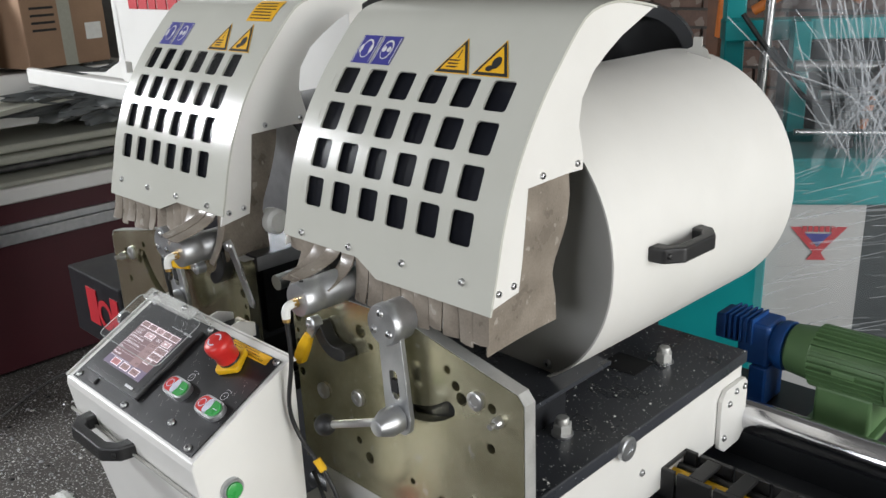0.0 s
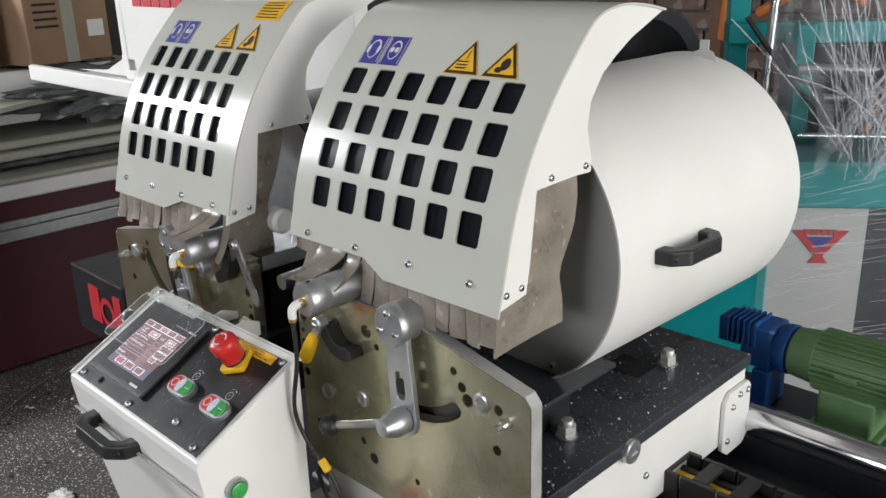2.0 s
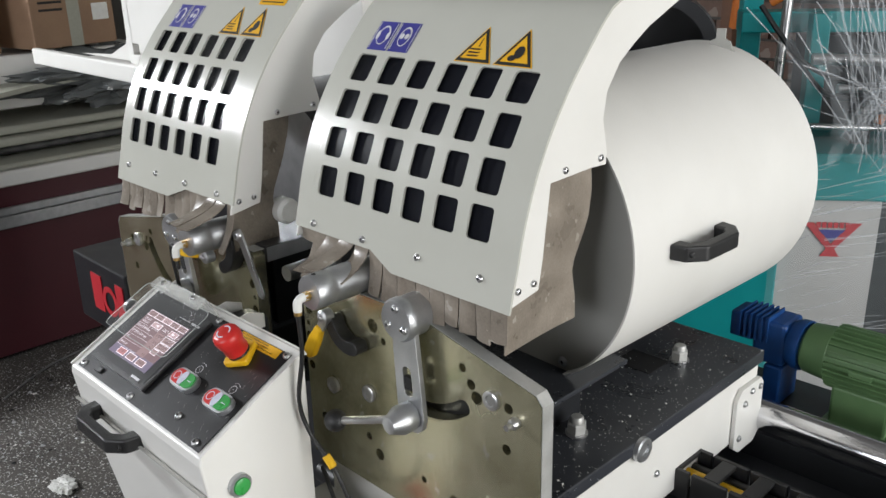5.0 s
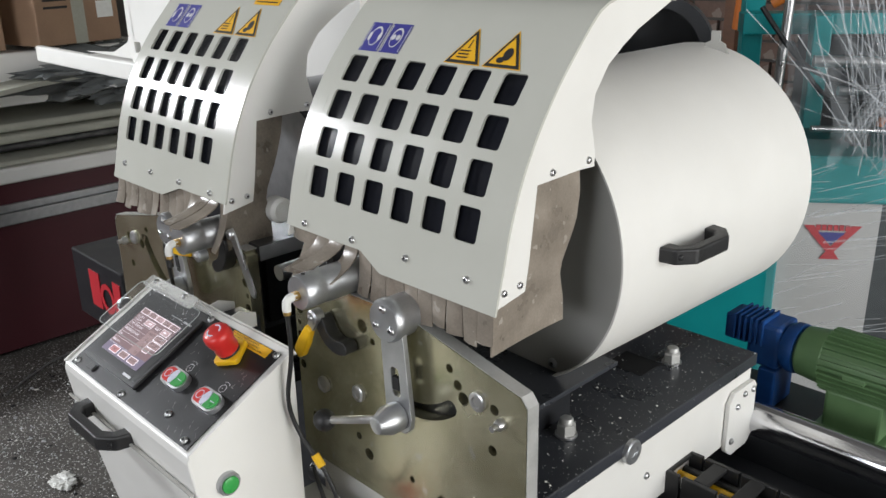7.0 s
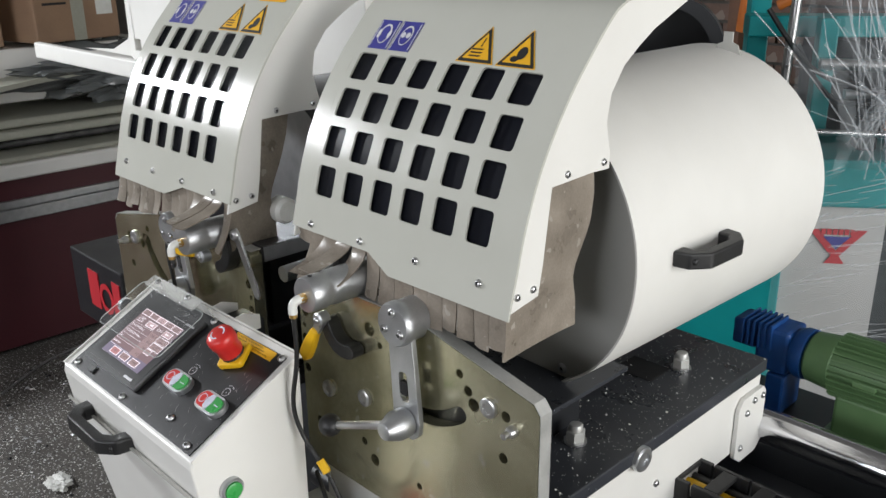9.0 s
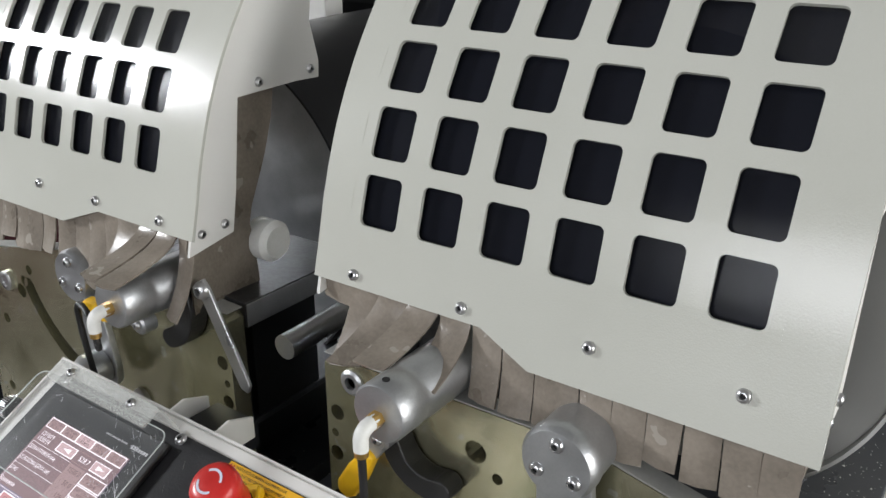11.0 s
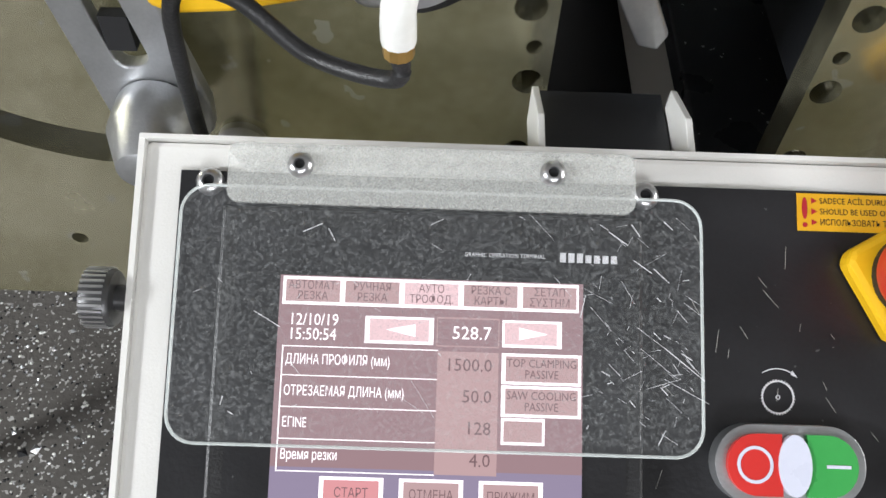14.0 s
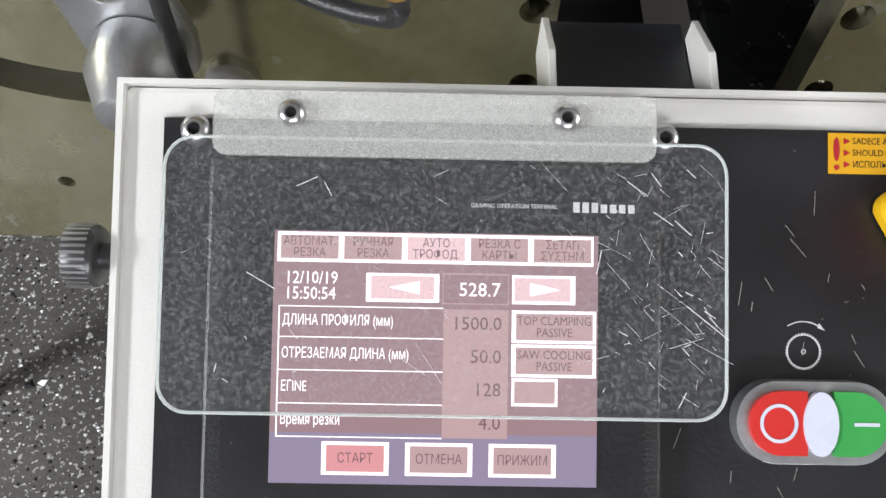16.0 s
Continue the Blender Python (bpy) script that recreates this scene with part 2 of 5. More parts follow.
def crescent(cu, cv, r0, r1, a0, a1, n=14):
    """A slot along an arc, with pointed-round ends."""
    rm, rr = (r0 + r1) / 2, (r1 - r0) / 2
    out = [(cu + r1 * math.cos(radians(a0 + (a1 - a0) * i / n)), cv + r1 * math.sin(radians(a0 + (a1 - a0) * i / n))) for i in range(n + 1)]
    end = (cu + rm * math.cos(radians(a1)), cv + rm * math.sin(radians(a1)))
    out += [(end[0] + rr * math.cos(radians(a1 + 180 * i / 6)), end[1] + rr * math.sin(radians(a1 + 180 * i / 6))) for i in range(1, 6)]
    out += [(cu + r0 * math.cos(radians(a1 - (a1 - a0) * i / n)), cv + r0 * math.sin(radians(a1 - (a1 - a0) * i / n))) for i in range(n + 1)]
    end = (cu + rm * math.cos(radians(a0)), cv + rm * math.sin(radians(a0)))
    out += [(end[0] + rr * math.cos(radians(a0 + 180 + 180 * i / 6)), end[1] + rr * math.sin(radians(a0 + 180 + 180 * i / 6))) for i in range(1, 6)]
    return out


def tube(points, r, n=10):
    """A hose or cable through points, smoothed."""
    pts = [Vector(p) for p in points]
    fine = []
    for i in range(len(pts) - 1):
        a, b, c, d = pts[max(i - 1, 0)], pts[i], pts[i + 1], pts[min(i + 2, len(pts) - 1)]
        for k in range(8):
            t = k / 8
            fine.append(0.5 * ((2 * b) + (c - a) * t + (2 * a - 5 * b + 4 * c - d) * t * t + (3 * b - a - 3 * c + d) * t ** 3))
    fine.append(pts[-1])
    bm, rings = bmesh.new(), []
    for i, p in enumerate(fine):
        way = fine[min(i + 1, len(fine) - 1)] - fine[max(i - 1, 0)]
        q = way.to_track_quat("Z", "Y").to_matrix()
        rings.append([bm.verts.new(p + q @ Vector((math.cos(2 * math.pi * k / n) * r, math.sin(2 * math.pi * k / n) * r, 0))) for k in range(n)])
    for u, w in zip(rings, rings[1:]):
        for k in range(n):
            bm.faces.new((u[k], u[(k + 1) % n], w[(k + 1) % n], w[k]))
    bm.faces.new(rings[0][::-1])
    bm.faces.new(rings[-1])
    return bm


def screw(name, at, way, r, parent, material=None, socket=True):
    """A round-headed socket screw; way is out of the surface."""
    bm = turned(bmesh.new(), at, way, [(0, r), (r * 0.25, r), (r * 0.6, r * 0.8), (r * 0.75, r * 0.5), (r * 0.75, r * 0.42), (r * 0.4, r * 0.4)] if socket else [(0, r), (r * 0.5, r), (r * 0.7, r * 0.7)], 16)
    ob = part(name, bm, material or STEEL, parent, smooth=True)
    if socket:
        # the socket's floor is coloured near-black for the shade in it
        ob.data.materials.append(DARK)
        ob.data.polygons[len(ob.data.polygons) - 1].material_index = 1
    return ob


def text_on(name, words, size, m, material, parent, align="LEFT", depth=0.0002):
    cu = bpy.data.curves.new(name, "FONT")
    cu.body, cu.size, cu.extrude, cu.align_x, cu.align_y = words, size, depth, align, "CENTER"
    cu.resolution_u = 2
    tmp = bpy.data.objects.new(name, cu)
    me = bpy.data.meshes.new_from_object(tmp)
    bpy.data.objects.remove(tmp)
    me.name = name
    me.materials.clear()
    me.materials.append(material)
    me.transform(m)
    ob = new(name, me)
    ob.parent = parent
    return ob

# ---- the hall ----
def structure(name, bm, material, label, category="wall", **k):
    return tagged(part(name, bm, material, None, **k), label, category, kind="structure")


structure("floor", boxed(-4.6, 5.6, -5.6, 5.6, -0.1, 0), FLOOR, "dirty grey concrete workshop floor strewn with chips", "floor")
structure("ceiling", boxed(-4.75, 5.75, -5.75, 5.75, 4.6, 4.7), CEIL, "dark workshop ceiling", "ceiling")
structure("wall_north", boxed(-4.6, 5.6, 5.6, 5.75, 0, 4.6), WALL, "rough grey plastered workshop wall")
structure("wall_west", sheet([(-5.6, 0), (5.6, 0), (5.6, 4.6), (-5.6, 4.6)], [[(-1.45, 2.2), (-0.45, 2.2), (-0.45, 2.8), (-1.45, 2.8)]],
                             lambda u, v: (-4.6, u, v), 0.15, (-1, 0, 0)), WALL, "dark plastered wall with a small window opening")
structure("wall_east", sheet([(-5.6, 0), (5.6, 0), (5.6, 4.6), (-5.6, 4.6)], [[(-1.0, 0.02), (4.2, 0.02), (4.2, 3.8), (-1.0, 3.8)]],
                             lambda u, v: (5.6, u, v), 0.15, (1, 0, 0)), WALL, "plastered wall with a wide open gate")
# unseen wall; its opening is added behind the front fill lamp
structure("wall_south", sheet([(-4.6, 0), (5.6, 0), (5.6, 4.6), (-4.6, 4.6)], [[(-2.3, 1.8), (1.9, 1.8), (1.9, 3.6), (-2.3, 3.6)]],
                              lambda u, v: (u, -5.6, v), 0.15, (0, -1, 0)), WALL, "plastered wall with a long opening behind the fill lamp")

# ---- saw heads ----
PROFILE = [(0.760, 1.195), (0.764, 1.215), (0.768, 1.235), (0.773, 1.255), (0.780, 1.281), (0.787, 1.312), (0.796, 1.341), (0.809, 1.376), (0.828, 1.413),
           (0.847, 1.443), (0.871, 1.476), (0.901, 1.509), (0.924, 1.534), (0.950, 1.557), (1.0, 1.566), (1.05, 1.562), (1.098, 1.553)]
for _ in range(3):
    PROFILE = [PROFILE[0]] + [q for a, b in zip(PROFILE, PROFILE[1:]) for q in ((a[0] * 0.75 + b[0] * 0.25, a[1] * 0.75 + b[1] * 0.25), (a[0] * 0.25 + b[0] * 0.75, a[1] * 0.25 + b[1] * 0.75))] + [PROFILE[-1]]
TOP = max(range(len(PROFILE)), key=lambda i: PROFILE[i][1])
ARC = [0.0]
for a, b in zip(PROFILE, PROFILE[1:]):
    ARC.append(ARC[-1] + math.dist(a, b))


def on_profile(s):
    y = float(np.interp(s, ARC, [p[0] for p in PROFILE]))
    z = float(np.interp(s, ARC, [p[1] for p in PROFILE]))
    return y, z


def arc_at(z):
    return float(np.interp(z, [p[1] for p in PROFILE[:TOP]], ARC[:TOP]))


def out_of(s):
    (y0, z0), (y1, z1) = on_profile(s - 0.01), on_profile(s + 0.01)
    return Vector((0, -(z1 - z0), y1 - y0)).normalized()


PITCH, WIN_H = 0.0547, 0.041
ROW0 = arc_at(1.319)


def guard(head, x0, x1, cols, step, high_left):
    """The curved sheet guard: a sheet with 24 cut windows, panes behind it, side flanges and screws."""
    win_w = step * 0.64
    xs = [x0] + [cols + step * (i - 0.5) for i in range(7)] + [x1]
    n_a, n_b = (x0 + 0.165, x0 + 0.208) if high_left else (x1 - 0.195, x1 - 0.14)

    def bottom(x):
        k = min(max((x - n_a) / (n_b - n_a), 0), 1)
        return arc_at(1.249) + (arc_at(1.229) - arc_at(1.249)) * (k if high_left else 1 - k)

    bm = bmesh.new()

    def vert(x, s, lift=0.0):
        y, z = on_profile(s)
        d = out_of(s) * lift
        return bm.verts.new((x, y + d.y, z + d.z))

    def quad(u0, u1, s0, s1, steps=1):
        for i in range(steps):
            a, b = s0 + (s1 - s0) * i / steps, s0 + (s1 - s0) * (i + 1) / steps
            bm.faces.new((vert(u0, a), vert(u1, a), vert(u1, b), vert(u0, b)))

    s_low, s_high, s_top = ROW0 - PITCH / 2, ROW0 + 3.5 * PITCH, ARC[-1]
    cuts = sorted(set(xs + [n_a, n_b]))
    for a, b in zip(cuts, cuts[1:]):
        for k in range(4):
            def lev(x, k):
                return bottom(x) + (s_low - bottom(x)) * k / 4
            bm.faces.new((vert(a, lev(a, k)), vert(b, lev(b, k)), vert(b, lev(b, k + 1)), vert(a, lev(a, k + 1))))
    for a, b in zip(xs, xs[1:]):
        quad(a, b, s_high, s_top, 14)
    for a, b in ((xs[0], xs[1]), (xs[-2], xs[-1])):
        quad(a, b, s_low, s_high, 16)
    for r in range(4):
        for c in range(6):
            cu, cs = cols + step * c, ROW0 + PITCH * r
            inner = rounded(cu - win_w / 2, cu + win_w / 2, cs - WIN_H / 2, cs + WIN_H / 2, 0.005, 4)
            outer = []
            for k, (u, s) in enumerate(inner):
                q, i = divmod(k, 5)
                su, ss = ((1, 1), (-1, 1), (-1, -1), (1, -1))[q]
                corner = (cu + su * step / 2, cs + ss * PITCH / 2)
                side = [(corner[0], s), corner, (u, corner[1])] if q in (0, 2) else [(u, corner[1]), corner, (corner[0], s)]
                outer.append(side[0] if i < 2 else side[1] if i == 2 else side[2])
            vi, vo = [vert(*p) for p in inner], [vert(*p) for p in outer]
            for k in range(len(inner)):
                j = (k + 1) % len(inner)
                try:
                    bm.faces.new((vi[k], vi[j], vo[j], vo[k]))
                except ValueError:
                    pass
    bmesh.ops.remove_doubles(bm, verts=bm.verts, dist=0.0002)
    front = part("guard_front", bm, GUARD_SHADED_PAINT, head, "curved painted sheet with cut windows, greyer for its shade", smooth=True, solid=0.003)
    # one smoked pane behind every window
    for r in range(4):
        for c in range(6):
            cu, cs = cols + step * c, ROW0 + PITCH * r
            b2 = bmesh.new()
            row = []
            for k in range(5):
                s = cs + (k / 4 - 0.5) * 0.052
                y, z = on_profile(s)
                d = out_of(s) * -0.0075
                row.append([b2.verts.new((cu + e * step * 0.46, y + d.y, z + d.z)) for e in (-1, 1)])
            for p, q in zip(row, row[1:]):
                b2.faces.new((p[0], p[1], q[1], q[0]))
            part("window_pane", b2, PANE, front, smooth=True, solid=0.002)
    # side flanges: the front's paint, with the gate's daylight put into a whiter colour
    flange = [p for p in PROFILE if p[1] > 1.232] + [(1.086, 1.548), (1.025, 1.523), (0.995, 1.506), (0.966, 1.486), (0.943, 1.456), (0.937, 1.424), (0.947, 1.385), (0.946, 1.368), (0.915, 1.369), (0.840, 1.366), (0.828, 1.279), (0.821, 1.243)]
    for x, way in ((x1 - 0.0035, 1), (x0 + 0.0035, -1)):
        part("side_flange", sheet(flange, [], lambda u, v: (x, u, v), 0.003, (-way, 0, 0)), WHITE_PAINT, front, "side flange in the guard's paint, whiter for its daylight", bevel=0.001)
        for y, z in ((0.784, 1.252), (0.811, 1.254), (0.866, 1.376), (0.934, 1.378)):
            screw("screw", (x, y, z), (way, 0, 0), 0.0045, front)
    for i in range(4):
        x = x0 + (x1 - x0) * (0.103 + 0.2577 * i)
        y, z = on_profile(arc_at(1.259))
        screw("screw", (x, y - 0.0015, z), out_of(arc_at(1.259)), 0.0050, front)
    return front


def laid_label(head, corners, s0, s1, material, name, label, lift=0.0021):
    """A label that follows the guard; corners are (x, share of the height)."""
    bm = bmesh.new()
    vs = [bm.verts.new((x, s0 + (s1 - s0) * k, 0)) for x, k in corners]
    bm.faces.new(vs)
    bmesh.ops.triangulate(bm, faces=bm.faces[:])
    for _ in range(2 if s1 - s0 > 0.03 and max(k for _, k in corners) - min(k for _, k in corners) > 0.3 else 1):
        bmesh.ops.subdivide_edges(bm, edges=bm.edges[:], cuts=2, use_grid_fill=True)
    for v in bm.verts:
        y, z = on_profile(v.co.y)
        d = out_of(v.co.y) * lift
        v.co = (v.co.x, y + d.y, z + d.z)
    return part(name, bm, material, head, label)


def ellipse(cx, ck, rx, rk, n=16, a0=0, a1=360):
    return [(cx + rx * math.cos(radians(a0 + (a1 - a0) * i / n)), ck + rk * math.sin(radians(a0 + (a1 - a0) * i / n))) for i in range(n + (0 if a1 - a0 == 360 else 1))]


def stickers(front, x0, extra, k_x):
    """The safety labels; k_x narrows their layout with the guard."""
    def sticker(head, corners, s0, s1, material, name, label, lift=0.0021):
        return laid_label(head, [(x0 + (x - x0) * k_x, k) for x, k in corners], s0, s1, material, name, label, lift)

    low = ROW0 + 3 * PITCH + WIN_H / 2 + 0.003
    s0, s1 = low + 0.004, low + 0.051
    blue = x0 + 0.054
    for k in range(2):
        a = blue + 0.0445 * k
        st = sticker(front, [(a, 0), (a + 0.041, 0), (a + 0.041, 1), (a, 1)], s0, s1, LABEL_BLUE, "safety_label", "blue safety label with a white head")
        sticker(st, [(a + 0.002, 0.05), (a + 0.0033, 0.05), (a + 0.0033, 0.95), (a + 0.002, 0.95)], s0, s1, WHITE_INK, "white_line", "", 0.0025)
        sticker(st, [(a + 0.0377, 0.05), (a + 0.039, 0.05), (a + 0.039, 0.95), (a + 0.0377, 0.95)], s0, s1, WHITE_INK, "white_line", "", 0.0025)
        sticker(st, ellipse(a + 0.0205, 0.52, 0.0115, 0.34), s0, s1, WHITE_INK, "white_head", "", 0.0025)
        sticker(st, ellipse(a + 0.0205, 0.5, 0.0095, 0.29), s0, s1, LABEL_BLUE, "blue_face", "", 0.0029)
        for e in (-1, 1):
            if k:
                sticker(st, ellipse(a + 0.0205 + e * 0.0048, 0.52, 0.0042, 0.10, 10), s0, s1, WHITE_INK, "goggle", "", 0.0033)
            else:
                sticker(st, ellipse(a + 0.0205 + e * 0.0105, 0.5, 0.0035, 0.16, 10), s0, s1, WHITE_INK, "ear_cup", "", 0.0033)
    for k in range(2):
        a = x0 + 0.232 + 0.068 * k
        s0, s1 = low, low + 0.054
        st = sticker(front, [(a, 0), (a + 0.064, 0), (a + 0.032, 1)], s0, s1, LABEL_YELLOW, "warning_label", "yellow triangular warning label with a black border")
        sticker(st, [(a + 0.0025, 0.02), (a + 0.0615, 0.02), (a + 0.032, 0.95)], s0, s1, INK, "border", "", 0.0025)
        sticker(st, [(a + 0.0095, 0.095), (a + 0.0545, 0.095), (a + 0.032, 0.80)], s0, s1, LABEL_YELLOW, "field", "", 0.0029)
        if k:
            sticker(st, ellipse(a + 0.034, 0.36, 0.0075, 0.17, 12), s0, s1, INK, "symbol", "", 0.0033)
            sticker(st, ellipse(a + 0.026, 0.2, 0.0065, 0.08, 10), s0, s1, INK, "symbol", "", 0.0033)
        else:
            for j in range(3):
                sticker(st, [(a + 0.019, 0.15 + 0.09 * j), (a + 0.036, 0.15 + 0.09 * j), (a + 0.040, 0.19 + 0.09 * j), (a + 0.019, 0.19 + 0.09 * j)], s0, s1, INK, "symbol", "", 0.0033)
            sticker(st, [(a + 0.031, 0.42), (a + 0.033, 0.42), (a + 0.034, 0.66), (a + 0.0325, 0.66)], s0, s1, INK, "symbol", "", 0.0033)
    if extra:
        s0, s1 = low + 0.060, low + 0.105
        a = x0 + 0.30
        st = sticker(front, [(a, 0), (a + 0.075, 0), (a + 0.075, 1), (a, 1)], s0, s1, LABEL_YELLOW, "warning_label", "yellow label with lines of black print")
        for j in range(6):
            sticker(st, [(a + 0.006, 0.1 + 0.14 * j), (a + 0.068 - 0.004 * (j % 3), 0.1 + 0.14 * j), (a + 0.068 - 0.004 * (j % 3), 0.15 + 0.14 * j), (a + 0.006, 0.15 + 0.14 * j)], s0, s1, INK, "print_line", "", 0.0025)


def skirt_strip(head, x, w, top, length, push, lean, twist=0.0, y0=None):
    """One hanging rubber strip, bent forward by push at its foot and leaning sideways."""
    y, z = on_profile(arc_at(top))
    y = (y if y0 is None else y0) + 0.006
    twist += 0.16 * math.sin(x * 613.0)
    w *= 0.965
    bm, rows = bmesh.new(), []
    for k in range(7):
        t = k / 6
        cx, cy, cz = x + lean * t, y - push * t * t, z - length * t * (1 - 0.15 * min(abs(push) / 0.05, 1) * t)
        a = twist * t
        rows.append([bm.verts.new((cx + e * w / 2 * math.cos(a), cy + e * w / 2 * math.sin(a) - 0.002 * (1 - e * e), cz)) for e in (-1, 0, 1)])
    for p, q in zip(rows, rows[1:]):
        for i in range(2):
            bm.faces.new((p[i], p[i + 1], q[i + 1], q[i]))
    return part("skirt_strip", bm, RUBBER, head, smooth=True, solid=0.0018)


def side_skirt(head, x, wide=1.0):
    """The brown rubber sheet that hangs behind a side flange, with a wavy free edge."""
    bm, rows = bmesh.new(), []
    for k in range(13):
        t = k / 12
        z = 1.372 - 0.201 * t
        front_y = float(np.interp(z, [1.165, 1.24, 1.30, 1.372], [0.776, 0.772, 0.79, 0.835]))
        back_y = float(np.interp(z, [1.160, 1.20, 1.245, 1.30, 1.34, 1.372], [0.912, 0.912, 0.902, 0.930, 0.935, 0.932]))
        z2 = 1.370 - 0.196 * t
        rows.append([bm.verts.new((x - 0.004 + 0.004 * math.sin(3 * t + 2.5 * e) * t, front_y + (back_y - front_y) * e * wide, z + (z2 - z) * e)) for e in (0, 0.25, 0.5, 0.75, 1)])
    for p, q in zip(rows, rows[1:]):
        for i in range(4):
            bm.faces.new((p[i], p[i + 1], q[i + 1], q[i]))
    part("side_skirt", bm, RUBBER, head, "brown rubber side sheet", smooth=True, solid=0.002)


def handle(bm, a, b, out, up, deep=0.045, w=0.024, tall=0.022):
    """A black bow handle from a to b, standing off along out."""
    a, b, out, up = Vector(a), Vector(b), Vector(out).normalized(), Vector(up).normalized()
    along = (b - a).normalized()
    L = (b - a).length
    path = [(0, 0), (0.004, deep * 0.55), (0.028, deep), (L - 0.028, deep), (L - 0.004, deep * 0.55), (L, 0)]
    inner = [(0.024, 0), (0.026, deep * 0.42), (0.04, deep * 0.62), (L - 0.04, deep * 0.62), (L - 0.026, deep * 0.42), (L - 0.024, 0)]
    rows = []
    for (u, v), (p, q) in zip(path, inner):
        rows.append([bm.verts.new(a + along * c + out * d + up * e * tall / 2) for (c, d), e in (((u, v), -1), ((u, v), 1), ((p, q), 1), ((p, q), -1))])
    for r, s in zip(rows, rows[1:]):
        for i in range(4):
            bm.faces.new((r[i], r[(i + 1) % 4], s[(i + 1) % 4], s[i]))
    bm.faces.new(rows[0])
    bm.faces.new(rows[-1][::-1])
    return bm


def motor_cover(head, front_at, back_at, r, shell, cap, rim, with_handle):
    a, b = Vector(front_at), Vector(back_at)
    way = (b - a).normalized()
    bm = cyl(bmesh.new(), a, b, r, n=96, caps=False)
    cover = part("motor_cover", bm, shell, head, "large rolled sheet cover", smooth=True, solid=0.003)
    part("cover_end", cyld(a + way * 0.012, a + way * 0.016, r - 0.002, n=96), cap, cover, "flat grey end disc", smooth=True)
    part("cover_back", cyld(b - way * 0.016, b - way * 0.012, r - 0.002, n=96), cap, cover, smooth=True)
    if with_handle:
        part("cover_tab", sheet([(-0.025, 0), (0.025, 0), (0.017, 0.016), (0.008, 0.020), (0.008, 0.036), (-0.008, 0.036), (-0.008, 0.020), (-0.017, 0.016)], [],
                                lambda u, v: a + way * 0.45 + Vector((0.045 + u, 0, r - 0.010 + v)), 0.003, (0, 1, 0)), CAP_PAINT, cover, "grey lifting tab")
        part("cover_seam", boxed(-0.004, 0.004, 0.012, 0.40, r - 0.001, r + 0.004, m=Matrix.Translation(a) @ Matrix.Rotation(radians(-10), 4, "Y")), BLACK_PLASTIC, cover, "black rubber seam strip")
        side = Vector((1, 0, 0)) - way * way.x
        side.normalize()
        c = a + way * 0.075 + (side * math.cos(radians(1)) + Vector((0, 0, 1)) * math.sin(radians(1))) * r
        bh = handle(bmesh.new(), c - way * 0.0, c + way * 0.13, side, (0, 0, 1), 0.042)
        h = part("cover_handle", bh, BLACK_PLASTIC, cover, "black plastic bow handle", bevel=0.003)
        for d in (0.012, 0.118):
            screw("handle_screw", c + way * d + side * 0.027, side, 0.005, h, BLACK_PLASTIC)
        for deg in (-2, 62, 118, -62):
            d = Vector((math.cos(radians(deg)), 0, math.sin(radians(deg)))) * (r - 0.016)
            screw("cap_screw", a + d + way * 0.012, -way, 0.008, cover, ALU)
    return cover


def plate_x(right):
    """Along the plate: from its drawing to the place of each head."""
    return (lambda x: -0.826 + (x + 0.866) * 0.929) if right else (lambda x: -0.949 - (x + 0.866) * 0.99)


def plate_holes(mir):
    spots = [(-0.519, 1.139, 0.006), (-0.504, 1.121, 0.007), (-0.494, 1.106, 0.009), (-0.440, 1.111, 0.007), (-0.443, 1.055, 0.007), (-0.698, 1.143, 0.010),
             (-0.676, 1.126, 0.005), (-0.697, 0.944, 0.009), (-0.539, 0.939, 0.008), (-0.853, 1.125, 0.0075), (-0.857, 1.103, 0.004), (-0.856, 1.082, 0.0075), (-0.855, 1.035, 0.007),
             (-0.72, 0.965, 0.006), (-0.83, 0.955, 0.008), (-0.60, 0.945, 0.005), (-0.42, 0.95, 0.007)]
    return [(mir(u), v, r) for u, v, r in spots]


